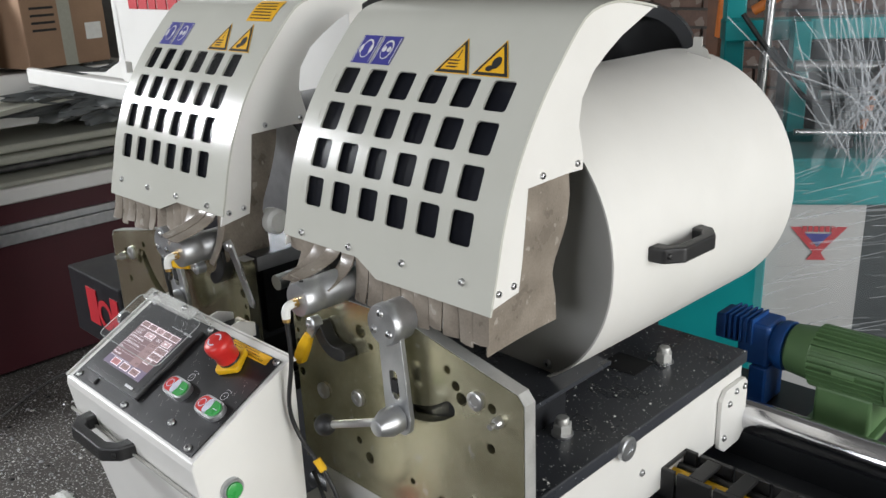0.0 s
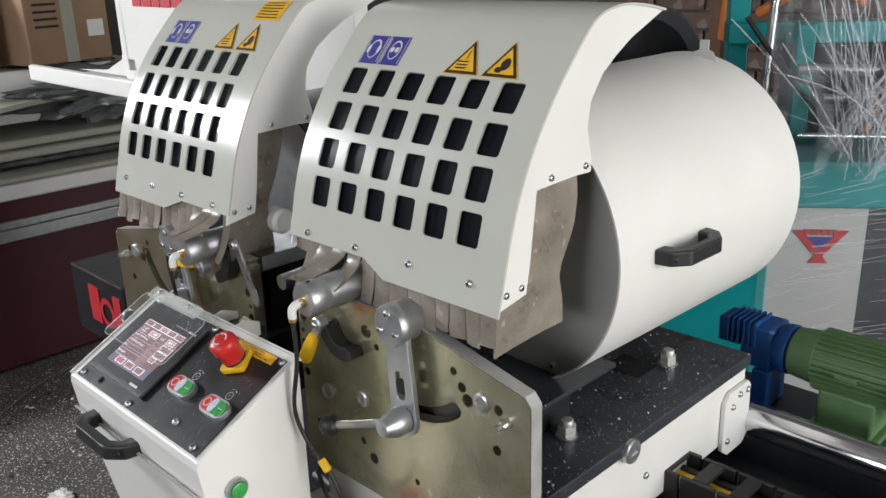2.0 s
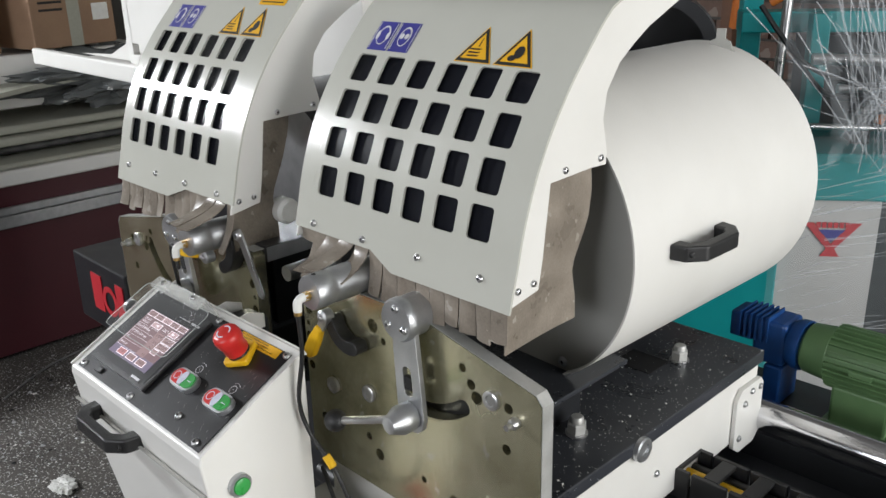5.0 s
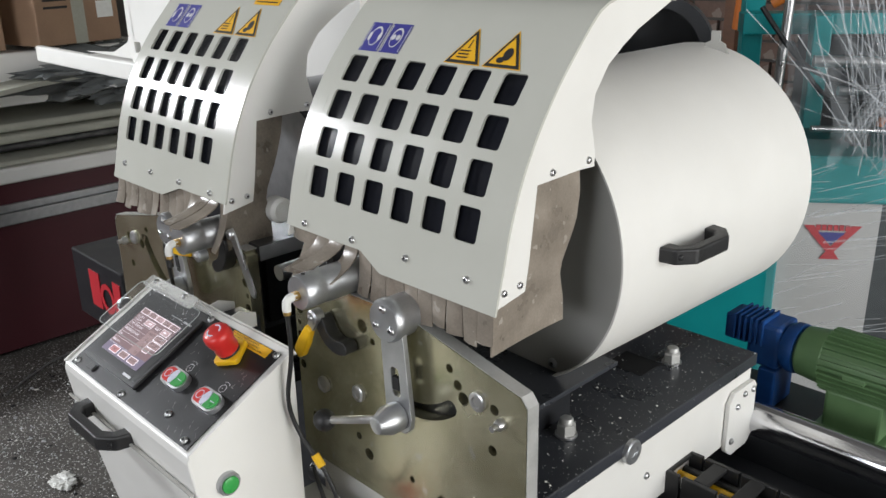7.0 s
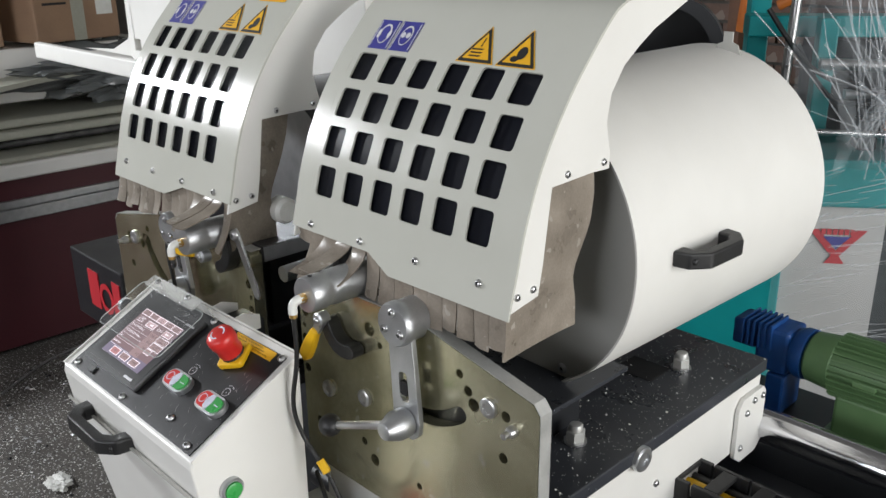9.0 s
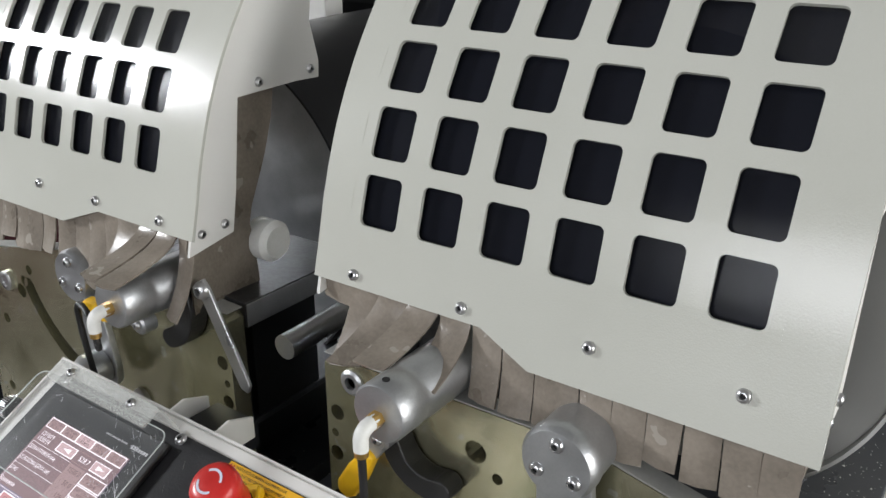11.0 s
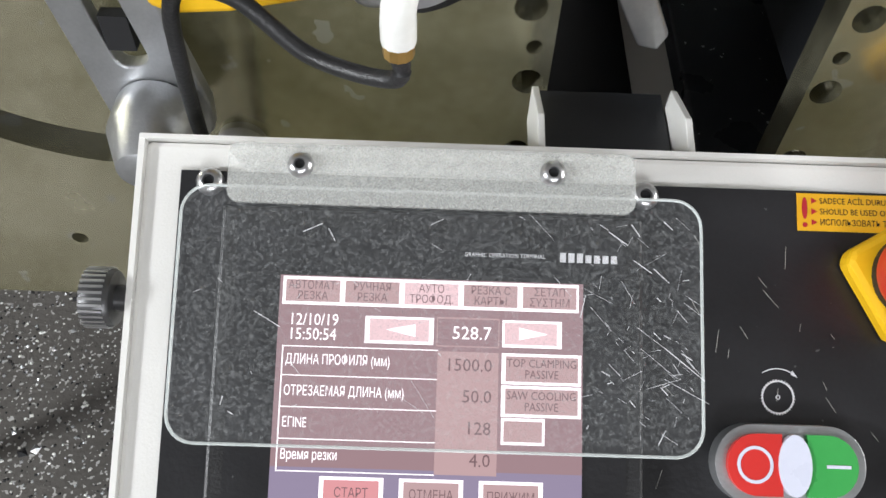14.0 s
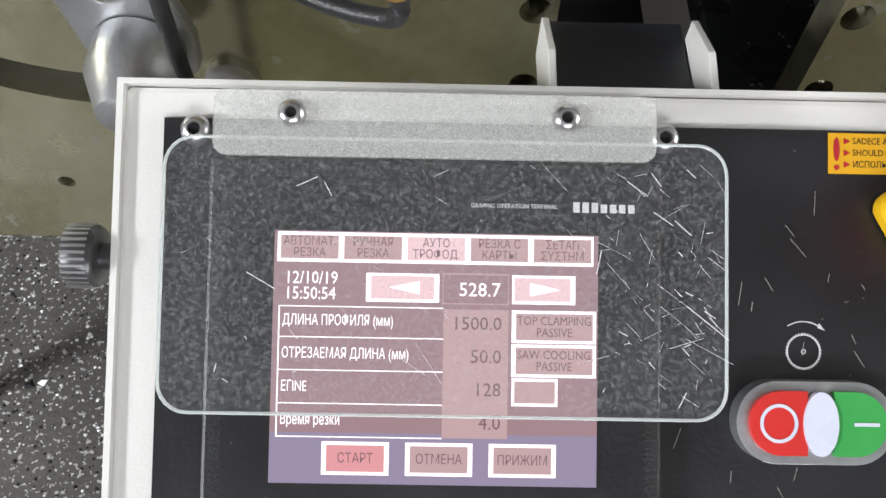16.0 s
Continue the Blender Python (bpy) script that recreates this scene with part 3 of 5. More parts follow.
def mitre_plate(head, mir, slot):
    outline = [(-0.866, 0.885), (-0.866, 1.172), (-0.858, 1.180), (-0.60, 1.183), (-0.397, 1.142), (-0.387, 1.130), (-0.387, 0.885)]
    outline = [(mir(u), v) for u, v in outline]
    holes = plate_holes(mir)
    bm = sheet(outline, [ring(u, v, r, 14) for u, v, r in holes] + [slot], lambda u, v: (u, 0.766, v), 0.020, (0, 1, 0))
    plate = part("mitre_plate", bm, ZINC, head, "thick yellow-zinc plated steel plate with holes and an arc slot")
    edge_line = [(-0.866, 1.1805), (-0.60, 1.1835), (-0.3968, 1.1425), (-0.3865, 1.131), (-0.3865, 0.886), (-0.3855, 0.886), (-0.3855, 1.1315), (-0.3962, 1.1436), (-0.60, 1.1847), (-0.866, 1.1817)]
    part("plate_edge", sheet([(mir(u), v) for u, v in edge_line], [], lambda u, v: (u, 0.7665, v), 0.019, (0, 1, 0)), MILLED, plate, "bare bright milled edge")
    part("plate_backing", boxed(min(mir(-0.86), mir(-0.39)), max(mir(-0.86), mir(-0.39)), 0.788, 0.792, 0.89, 1.128), BLACK_PAINT, plate)
    for u, v in ((-0.467, 1.113), (-0.713, 1.036), (-0.80, 1.02)):
        u = mir(u)
        b2 = turned(bmesh.new(), (u, 0.766, v), (0, -1, 0), [(0, 0.0125), (0.004, 0.0125), (0.0055, 0.0105), (0.0055, 0.007), (0.004, 0.006)], 20)
        part("bolt", b2, STEEL, plate, smooth=True)
    b2 = turned(bmesh.new(), (mir(-0.832 if mir(-0.8) > -0.9 else -0.728), 0.766, 1.162), (0, -1, 0), [(-0.004, 0.012), (0.002, 0.012), (0.004, 0.0095), (0.004, 0.006), (0.0, 0.0055)], 20)
    part("bolt", b2, ALU, plate, smooth=True)
    b2 = turned(bmesh.new(), (mir(-0.427), 0.766, 1.098), (0, -1, 0), [(0, 0.0075), (0.006, 0.0075), (0.010, 0.005), (0.010, 0.004), (0.018, 0.004)], 12)
    part("bolt", b2, STEEL, plate, smooth=True)
    return plate


def swing_arm(head, top, foot, rod_to=None):
    """The clamp arm: a disc with three screws, a flat bar with a slot, a turned knob and a lever rod."""
    (xt, zt), (xf, zf) = top, foot
    y = 0.742
    way = Vector((xf - xt, 0, zf - zt))
    L = way.length
    way.normalize()
    side = Vector((way.z, 0, -way.x))
    o = Vector((xt, y, zt))

    def place(u, v):
        return o + side * u + way * v

    outline = [(-0.021, 0.0), (-0.024, L), (-0.020, L + 0.016), (-0.010, L + 0.024), (0.010, L + 0.024), (0.020, L + 0.016), (0.024, L), (0.021, 0.0)]
    arm = part("swing_arm", sheet(outline, [rounded(-0.0075, 0.0075, L - 0.066, L - 0.026, 0.006)], place, 0.008, (0, 1, 0)), ALU, head, "flat grey swing arm with a slot", bevel=0.001)
    part("pivot", turned(bmesh.new(), (xt, 0.800, zt), (0, -1, 0), [(0, 0.027), (0.03, 0.027), (0.05, 0.027), (0.054, 0.0285), (0.064, 0.0285), (0.068, 0.026)], 36), ALU, arm, "round pivot disc", smooth=True)
    for k in range(3):
        a = radians(90 + 120 * k)
        screw("pivot_screw", (xt + 0.0165 * math.cos(a), 0.7325, zt + 0.0165 * math.sin(a)), (0, -1, 0), 0.0055, arm)
    part("knob", turned(bmesh.new(), place(0, L) - Vector((0, 0.001, 0)), (0, -1, 0), [(0, 0.019), (0.004, 0.0195), (0.018, 0.0195), (0.037, 0.011), (0.038, 0.009)], 32), ALU, arm, "turned conical knob", smooth=True)
    part("slot_spring", boxed(-0.006, 0.006, 0, 0.006, -0.010, 0.008, m=Matrix.Translation(place(0, L - 0.045))), DARK, arm)
    if rod_to:
        part("lever_rod", cyld(place(0, L) - Vector((0, 0.014, 0)), rod_to, 0.006, 0.0055, 14), STEEL, arm, "steel lever rod", smooth=True)
        bs = bmesh.new()
        bmesh.ops.create_uvsphere(bs, u_segments=20, v_segments=12, radius=0.0155, matrix=Matrix.Translation(rod_to))
        part("ball_knob", bs, BLACK_PLASTIC, arm, "black ball knob", smooth=True)


def clamp(head, x, z, y0=0.690, hose=None):
    """Air clamp cylinder that points to the front, with a white elbow fitting and a hose."""
    body = part("clamp_cylinder", turned(bmesh.new(), (x, 0.84, z), (0, -1, 0), [(0, 0.024), (0.03, 0.024), (0.11, 0.0235), (0.113, 0.0225), (0.119, 0.0225), (0.121, 0.0235), (0.84 - y0 - 0.002, 0.0235), (0.84 - y0, 0.0220)], 40), ALU, head,
                "grey aluminium air clamp cylinder", smooth=True)
    part("vent", cyld((x, y0 + 0.010, z + 0.022), (x, y0 + 0.010, z + 0.0242), 0.003, n=10), DARK, body)
    part("fitting_nut", cyld((x, y0 + 0.002, z - 0.003), (x, y0 - 0.008, z - 0.003), 0.0065, n=6), BRASS, body)
    part("elbow", tube([(x, y0 - 0.004, z - 0.003), (x, y0 - 0.013, z - 0.0035), (x - 0.001, y0 - 0.0175, z - 0.009), (x - 0.001, y0 - 0.018, z - 0.020)], 0.0058, 12), WHITE_PLASTIC, body, "white push-in elbow fitting", smooth=True)
    part("collet", cyld((x - 0.001, y0 - 0.018, z - 0.019), (x - 0.001, y0 - 0.018, z - 0.025), 0.0052, n=12), BRASS, body)
    if hose:
        part("hose", tube([(x - 0.001, y0 - 0.018, z - 0.023)] + hose, 0.0032, 10), BLACK_PLASTIC, body, "black air hose", smooth=True)
    return body


def clamp_lever(head, pivot, tip):
    p, t = Vector(pivot), Vector(tip)
    way = (t - p).normalized()
    side = way.cross(Vector((0, 1, 0))).normalized()
    L = (t - p).length

    def place(u, v):
        return p + side * u + way * v

    lev = part("clamp_lever", sheet([(-0.008, -0.004), (-0.0085, 0.006), (-0.006, 0.03), (0.006, 0.03), (0.0085, 0.006), (0.008, -0.004), (0.004, -0.009), (-0.004, -0.009)], [], place, 0.006, (0, 1, 0)), ALU, head, "grey clamp lever", bevel=0.001)
    part("hub", turned(bmesh.new(), p - Vector((0, 0.004, 0)), (0, 1, 0), [(-0.002, 0.008), (0, 0.0105), (0.014, 0.0105)], 20), ALU, lev, smooth=True)
    screw("hub_screw", p - Vector((0, 0.006, 0)), (0, -1, 0), 0.0045, lev)
    bm = sheet([(-0.0062, 0.022), (-0.0105, L - 0.03), (-0.0105, L - 0.008), (-0.006, L), (0.006, L), (0.0105, L - 0.008), (0.0105, L - 0.03), (0.0062, 0.022)], [], lambda u, v: place(u, v) - Vector((0, 0.004, 0)), 0.011, (0, 1, 0))
    part("grip", bm, YELLOW, lev, "yellow plastic grip", bevel=0.003)


def bracket(head, x, z, flip=1):
    """Black curved clamp bracket on the plate."""
    pts = crescent(x - flip * 0.02, z + 0.022, 0.027, 0.047, -75 if flip > 0 else 195, 20 if flip > 0 else 290)
    part("clamp_bracket", sheet(pts, [], lambda u, v: (u, 0.744, v), 0.02, (0, 1, 0)), BLACK_PLASTIC, head, "black curved clamp bracket", bevel=0.002)


def carriage(head, mir, right):
    """The painted table behind the plate, with its bolts, and the white side below it."""
    xa, xb = (-0.829, -0.419) if right else sorted((mir(-0.87), mir(-0.378)))
    top = part("table_top", boxed(xa, xb, 0.788, 1.425, 0.928, 0.950), TABLE_PAINT, head, "black painted table top strewn with chips", bevel=0.002)
    part("table_side", boxed(xa + 0.01, xb - 0.006, 0.79 if right else 1.12, 1.42, 0.80, 0.926), WHITE_PAINT, head, "white painted side below the table", bevel=0.002)
    xs = (-0.80, -0.476) if right else sorted((mir(-0.85), mir(-0.452)))
    part("raised_plate", boxed(xs[0], xs[1], 0.80, 1.086, 1.033, 1.040), TABLE_PAINT, head, "dark raised cover plate", bevel=0.001)
    part("raised_plate_base", boxed(xs[0] + 0.05, xs[1] - 0.05, 0.82, 1.04, 0.951, 1.0325), BLACK_PAINT, head)
    xr = sorted((mir(-0.869), mir(-0.69)))
    part("work_rest", boxed(xr[0], xr[1], 0.788, 0.945, 1.158, 1.184), WORN, head, "black work rest with a bare steel edge", bevel=0.001)
    xe = mir(-0.8705)
    part("rest_edge", boxed(min(xe, xe + (0.0012 if right else -0.0012)), max(xe, xe + (0.0012 if right else -0.0012)), 0.788, 0.945, 1.160, 1.183), ALU, head)
    part("rest_column", boxed(xr[0] + 0.02, xr[1] - 0.02, 0.81, 0.90, 1.041, 1.157), BLACK_PAINT, head)
    if right:
        for x, y in ((-0.494, 0.990), (-0.506, 1.292)):
            bt = part("table_bolt", turned(bmesh.new(), (x, y, 0.9505), (0, 0, 1), [(0, 0.0165), (0.003, 0.0165), (0.0035, 0.016)], 28), STEEL, head, "zinc plated nut on a stud", smooth=True)
            part("nut", turned(bmesh.new(), (x, y, 0.954), (0, 0, 1), [(0, 0.0135), (0.0005, 0.0145), (0.014, 0.0145), (0.016, 0.0125)], 6), MILLED, bt)
            part("stud", turned(bmesh.new(), (x, y, 0.970), (0, 0, 1), [(0, 0.010), (0.007, 0.010), (0.009, 0.0085), (0.0095, 0.006)], 20), MILLED, bt, smooth=True)
        b2 = turned(bmesh.new(), (-0.419, 1.041, 0.934), (1, 0, 0), [(0, 0.019), (0.007, 0.019), (0.009, 0.017), (0.009, 0.010), (0.006, 0.009)], 24)
        part("roller_bolt", b2, ALU, head, smooth=True)
        part("slot_cover", boxed(-0.585, -0.515, 1.215, 1.275, 0.9505, 0.9515), DARK, head)
        for y in (1.10, 1.0, 0.92):
            screw("side_screw", (-0.425, y, 0.86), (1, 0, 0), 0.006, head)
        rp = part("rail_plate", sheet([(1.335, 0.795), (1.335, 0.885), (1.350, 0.902), (1.418, 0.902), (1.428, 0.89), (1.428, 0.795), (1.41, 0.78), (1.355, 0.78)], [], lambda u, v: (-0.424, u, v), 0.008, (1, 0, 0)), WHITE_PAINT, head, "white rail clamp plate", bevel=0.001)
        for y, z in ((1.362, 0.872), (1.385, 0.888), (1.415, 0.886), (1.350, 0.81)):
            screw("rail_screw", (-0.416, y, z), (1, 0, 0), 0.006, rp)
    return top


def head_of(side):
    right = side == "right"
    mir = plate_x(right)
    head = thing("saw_head", ("grey saw head with windowed guard and large white motor cover" if right else
                              "grey saw head with windowed guard behind the control box"), "saw machine", group="heads of the double mitre saw")
    x0, x1 = (-0.836, -0.429) if right else (-1.333, -0.958)
    cols, step = (-0.777, 0.0567) if right else (-1.2855, 0.0509)
    front = guard(head, x0, x1, cols, step, right)
    stickers(front, x0 - (0.004 if right else 0.008), not right, 0.958 if right else 0.93)
    if right:
        # torn and pushed strips over the clamp, straight ones further out
        specs = [(-0.848, 0.045, 1.258, 0.022, 0.0, 0.0, 0), (-0.818, 0.030, 1.258, 0.072, 0.020, -0.010, 0.45), (-0.788, 0.031, 1.258, 0.052, 0.050, -0.014, 0.15), (-0.758, 0.031, 1.258, 0.033, 0.062, -0.006, 0.0),
                 (-0.727, 0.030, 1.258, 0.046, 0.048, 0.002, -0.15)]
        specs += [(-0.697 + 0.0285 * i, 0.0282, 1.256, 0.062 + 0.002 * i, 0.010 - 0.002 * i, 0.002, 0.08 * math.sin(2.1 * i)) for i in range(3)]
        specs += [(-0.628 + 0.0265 * i, 0.0262, 1.240, 0.046 + 0.003 * (i % 3), 0.001, 0.0015 * math.sin(i * 1.7), 0.06 * math.sin(2.1 * i)) for i in range(7)]
        specs = [(-0.836 + (sp[0] + 0.872) * 0.958, sp[1] * 0.958, sp[2] - 0.008) + sp[3:] for sp in specs]
        side_skirt(head, x1 - 0.012)
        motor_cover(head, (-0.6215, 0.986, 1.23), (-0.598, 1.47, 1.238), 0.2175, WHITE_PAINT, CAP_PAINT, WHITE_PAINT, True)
        slot = crescent(-0.584, 1.187, 0.120, 0.142, -97, -52)
        mitre_plate(head, mir, slot)
        swing_arm(head, (-0.584, 1.187), (-0.574, 1.056), (-0.678, 0.70, 1.024))
        clamp(head, -0.705, 1.203, 0.692, [(-0.708, 0.676, 1.12), (-0.718, 0.672, 1.05), (-0.71, 0.68, 1.0), (-0.675, 0.69, 0.955), (-0.66, 0.70, 0.90), (-0.695, 0.71, 0.86), (-0.76, 0.73, 0.90)])
        part("hose_clip", cyld((-0.6875, 0.6865, 0.972), (-0.6765, 0.6895, 0.957), 0.006, n=12), YELLOW, head, "yellow hose clip")
        bracket(head, -0.722, 1.122, -1)
        clamp_lever(head, (-0.742, 0.740, 1.143), (-0.784, 0.738, 1.072))
        part("hex_post", cyld((-0.763, 0.80, 1.13), (-0.763, 0.80, 1.228), 0.014, n=6), BLACK_PLASTIC, head, "black hexagon post")
        strap = part("strap", sheet([(-0.012, -0.012), (0.012, -0.012), (0.014, 0), (0.008, 0.012), (-0.075, 0.02), (-0.078, 0.012)], [], lambda u, v: (-0.763 + u, 0.80 + v, 1.229), 0.003, (0, 0, 1)), STEEL, head, "thin steel strap")
        part("washer", turned(bmesh.new(), (-0.763, 0.80, 1.232), (0, 0, 1), [(0, 0.012), (0.002, 0.012), (0.003, 0.008), (0.008, 0.008), (0.008, 0.005), (0.005, 0.004)], 20), STEEL, strap, smooth=True)
    else:
        specs = [(-1.372 + 0.029 * i, 0.0288, 1.240, 0.052 + 0.005 * math.sin(i * 2.3), 0.010, 0.004 * math.sin(i * 1.3), 0.1 * math.sin(1.9 * i)) for i in range(6)]
        specs += [(-1.197, 0.03, 1.250, 0.075, 0.012, 0.005, 0.2), (-1.168, 0.03, 1.256, 0.085, 0.016, 0.008, 0.1), (-1.139, 0.03, 1.257, 0.080, 0.018, 0.010, 0.0), (-1.110, 0.029, 1.257, 0.082, 0.02, 0.008, 0.0),
                  (-1.076, 0.042, 1.257, 0.066, 0.050, 0.004, 0.0), (-1.041, 0.030, 1.257, 0.036, 0.072, 0.0, 0.0), (-1.011, 0.029, 1.257, 0.037, 0.074, 0.002, 0.05), (-0.982, 0.026, 1.257, 0.083, 0.026, -0.002, -0.2)]
        specs = [(-1.333 + (sp[0] + 1.387) * 0.885, sp[1] * 0.885, sp[2] - 0.006) + sp[3:] for sp in specs]
        side_skirt(head, x1 - 0.012, 0.62)
        motor_cover(head, (-1.160, 0.965, 1.185), (-1.150, 1.36, 1.195), 0.203, BLACK_PAINT, ALU, WHITE_PAINT, False)
        slot = crescent(-1.152, 1.185, 0.150, 0.172, 205, 262)
        mitre_plate(head, mir, slot)
        swing_arm(head, (-1.146, 1.180), (-1.128, 1.079))
        clamp(head, -1.013, 1.203, 0.690, [(-1.016, 0.674, 1.165), (-1.046, 0.690, 1.160), (-1.072, 0.700, 1.176), (-1.094, 0.705, 1.172), (-1.100, 0.71, 1.13), (-1.102, 0.72, 1.06), (-1.100, 0.74, 0.98)])
        bracket(head, -1.000, 1.160, 1)
        clamp_lever(head, (-1.026, 0.728, 1.165), (-1.110, 0.722, 1.162))
        st = part("lever_strap", sheet([(-0.011, 0), (-0.0075, -0.009), (0.0075, -0.009), (0.011, 0), (0.010, 0.085), (0.0095, 0.098), (0, 0.104), (-0.0095, 0.098), (-0.010, 0.085)], [],
                                       lambda u, v: Vector((-0.956, 0.748, 1.211)) + Vector((0.46, 0, -0.888)) * v + Vector((0.888, 0, 0.46)) * u * 0.72, 0.004, (0, 1, 0)), STEEL, head, "flat grey steel strap", bevel=0.001)
        screw("strap_screw", (-0.956, 0.748, 1.211), (0, -1, 0), 0.009, st)
    for sp in specs:
        skirt_strip(head, *sp)
    if not right:
        # this guard stands a little further out
        for ob in head.children:
            if ob.name.split(".")[0] in ("guard_front", "skirt_strip", "side_skirt"):
                ob.location.y -= 0.026
                ob.location.z += 0.009
    carriage(head, mir, right)
    return head


right_head = head_of("right")
left_head = head_of("left")

# ---- machine bed ----
bed = thing("machine_bed", "long black painted machine bed with a polished guide shaft", "machine bed")
part("beam", boxed(-1.02, 2.6, 1.02, 1.52, 0.46, 0.74), BLACK_PAINT, bed, "black painted box beam", bevel=0.006)
part("beam_ledge", boxed(-1.02, -0.255, 1.526, 1.72, 0.60, 0.76), BLACK_PAINT, bed, bevel=0.004)
part("guide_shaft", cyld((-1.0, 1.446, 0.815), (2.5, 1.446, 0.815), 0.029, n=40), CHROME, bed, "polished steel guide shaft", smooth=True)
part("shaft_rail", boxed(-1.0, 2.5, 1.42, 1.472, 0.741, 0.792), BLACK_PAINT, bed)
part("front_shaft", cyld((-1.0, 0.90, 0.70), (2.5, 0.90, 0.70), 0.022, n=28), BLACK_PAINT, bed, smooth=True)
for x in (-0.8, 0.4, 1.7):
    part("bed_leg", boxed(x - 0.15, x + 0.15, 1.05, 1.5, 0.0, 0.459), BLACK_PAINT, bed, bevel=0.004)

chain = thing("cable_chain", "black plastic cable chain with yellow and white cables inside", "cable chain")
for i in range(11):
    x = -0.46 + 0.062 * i
    z = 0.79
    bm = bmesh.new()
    box(bm, x, x + 0.058, 1.158, 1.166, z, z + 0.05)
    box(bm, x, x + 0.058, 1.229, 1.237, z, z + 0.05)
    box(bm, x + 0.016, x + 0.040, 1.1665, 1.2285, z + 0.043, z + 0.05)
    box(bm, x + 0.016, x + 0.040, 1.1665, 1.2285, z, z + 0.007)
    part("chain_link", bm, BLACK_PLASTIC, chain, bevel=0.0015)
for y, mat, nm in ((1.178, WHITE_PLASTIC, "white_cable"), (1.197, YELLOW, "yellow_cable"), (1.216, BLACK_PLASTIC, "black_cable")):
    part(nm, cyld((-0.46, y, 0.815), (0.22, y, 0.815), 0.008, n=12), mat, chain, smooth=True)
part("chain_tray", boxed(-0.46, 0.24, 1.148, 1.247, 0.742, 0.789), BLACK_PAINT, chain)

# ---- drive motor ----
motor = thing("drive_motor", "green finned electric motor on a blue worm gearbox", "electric motor")
MY, MZ = 1.62, 0.905
body = part("motor_body", turned(bmesh.new(), (-0.362, MY, MZ), (1, 0, 0), [(0, 0.046), (0.006, 0.054), (0.05, 0.060), (0.052, 0.058), (0.19, 0.058), (0.192, 0.070), (0.27, 0.070), (0.285, 0.060), (0.29, 0.045)], 48), GREEN, motor, "green painted motor body", smooth=True)
for k in range(30):
    a = radians(12 * k)
    m = Matrix.Translation((-0.309, MY, MZ)) @ Matrix.Rotation(a, 4, "X")
    part("fin", boxed(0, 0.134, -0.0014, 0.0014, 0.056, 0.069, m=m), GREEN, body)
part("terminal_pad", boxed(-0.262, -0.222, MY - 0.072, MY - 0.05, MZ - 0.004, MZ + 0.008), GREEN, body, bevel=0.002)
part("motor_foot", boxed(-0.292, -0.19, MY - 0.055, MY + 0.06, 0.775, MZ - 0.045), GREEN, motor, "green painted motor foot", bevel=0.006)
part("motor_base", boxed(-0.305, -0.18, MY - 0.065, MY + 0.07, 0.761, 0.775), GREEN, motor, bevel=0.003)
gear = part("gearbox", boxed(-0.455, -0.39, MY - 0.042, MY + 0.045, 0.855, 0.955), BLUE, motor, "blue painted worm gearbox", bevel=0.008)
part("gear_flange", turned(bmesh.new(), (-0.389, MY, MZ), (1, 0, 0), [(0, 0.048), (0.012, 0.056), (0.026, 0.056)], 36), BLUE, gear, smooth=True)
for i in range(6):
    part("gear_fin", boxed(-0.482 + 0.011 * i, -0.478 + 0.011 * i, MY - 0.048, MY + 0.03, 0.905, 0.965), BLUE, gear)
part("gear_neck", boxed(-0.505, -0.456, MY - 0.035, MY + 0.035, 0.895, 0.955), BLUE, gear, bevel=0.005)
part("gear_foot", boxed(-0.425, -0.39, MY - 0.046, MY + 0.046, 0.761, 0.854), BLUE, gear, bevel=0.004)

motor.location, motor.scale = (-0.06, 0.162, 0.099), (1, 0.9, 0.87)

# ---- between the heads ----
bar = thing("stop_bar", "dark round steel bar between the saw heads", "steel bar")
part("bar", cyld((-0.900, 0.79, 1.151), (-0.900, 1.20, 1.163), 0.0125, n=24), STEEL, bar, smooth=True)
part("bar_bracket", boxed(-0.914, -0.886, 1.16, 1.2, 0.741, 1.155), BLACK_PAINT, bar)
roller = thing("nylon_roller", "white nylon roller on a steel pin beside the saw head", "roller")
part("roller", turned(bmesh.new(), (-0.986, 0.845, 1.226), (1, 0, 0), [(0, 0.019), (0.002, 0.021), (0.024, 0.021), (0.030, 0.016)], 28), WHITE_PLASTIC, roller, smooth=True)
part("pin", cyld((-1.03, 0.845, 1.226), (-0.986, 0.845, 1.226), 0.006, n=14), STEEL, roller, smooth=True)
part("pin_post", boxed(-1.042, -1.028, 0.83, 0.86, 1.187, 1.245), BLACK_PAINT, roller)
hood = thing("black_hood", "black sheet metal hood behind the saw heads", "machine cover")
part("hood_body", boxed(-1.62, -1.07, 1.42, 1.75, 0.0, 1.40), BLACK_PAINT, hood, bevel=0.02)
part("hood_roof", boxed(-1.66, -1.0, 1.50, 1.85, 1.401, 1.505), paint("slate_paint", (0.035, 0.042, 0.055), (0.025, 0.03, 0.04), 0.4), hood, bevel=0.01)

# ---- control box ----
SL = radians(28)
CO, SI = math.cos(SL), math.sin(SL)


def box_x(u):
    return u * 0.985 - 0.0075


def on_panel(u, v, h=0.0):
    return Vector((box_x(u), 0.588 + v * CO - h * SI, 1.053 + v * SI + h * CO))


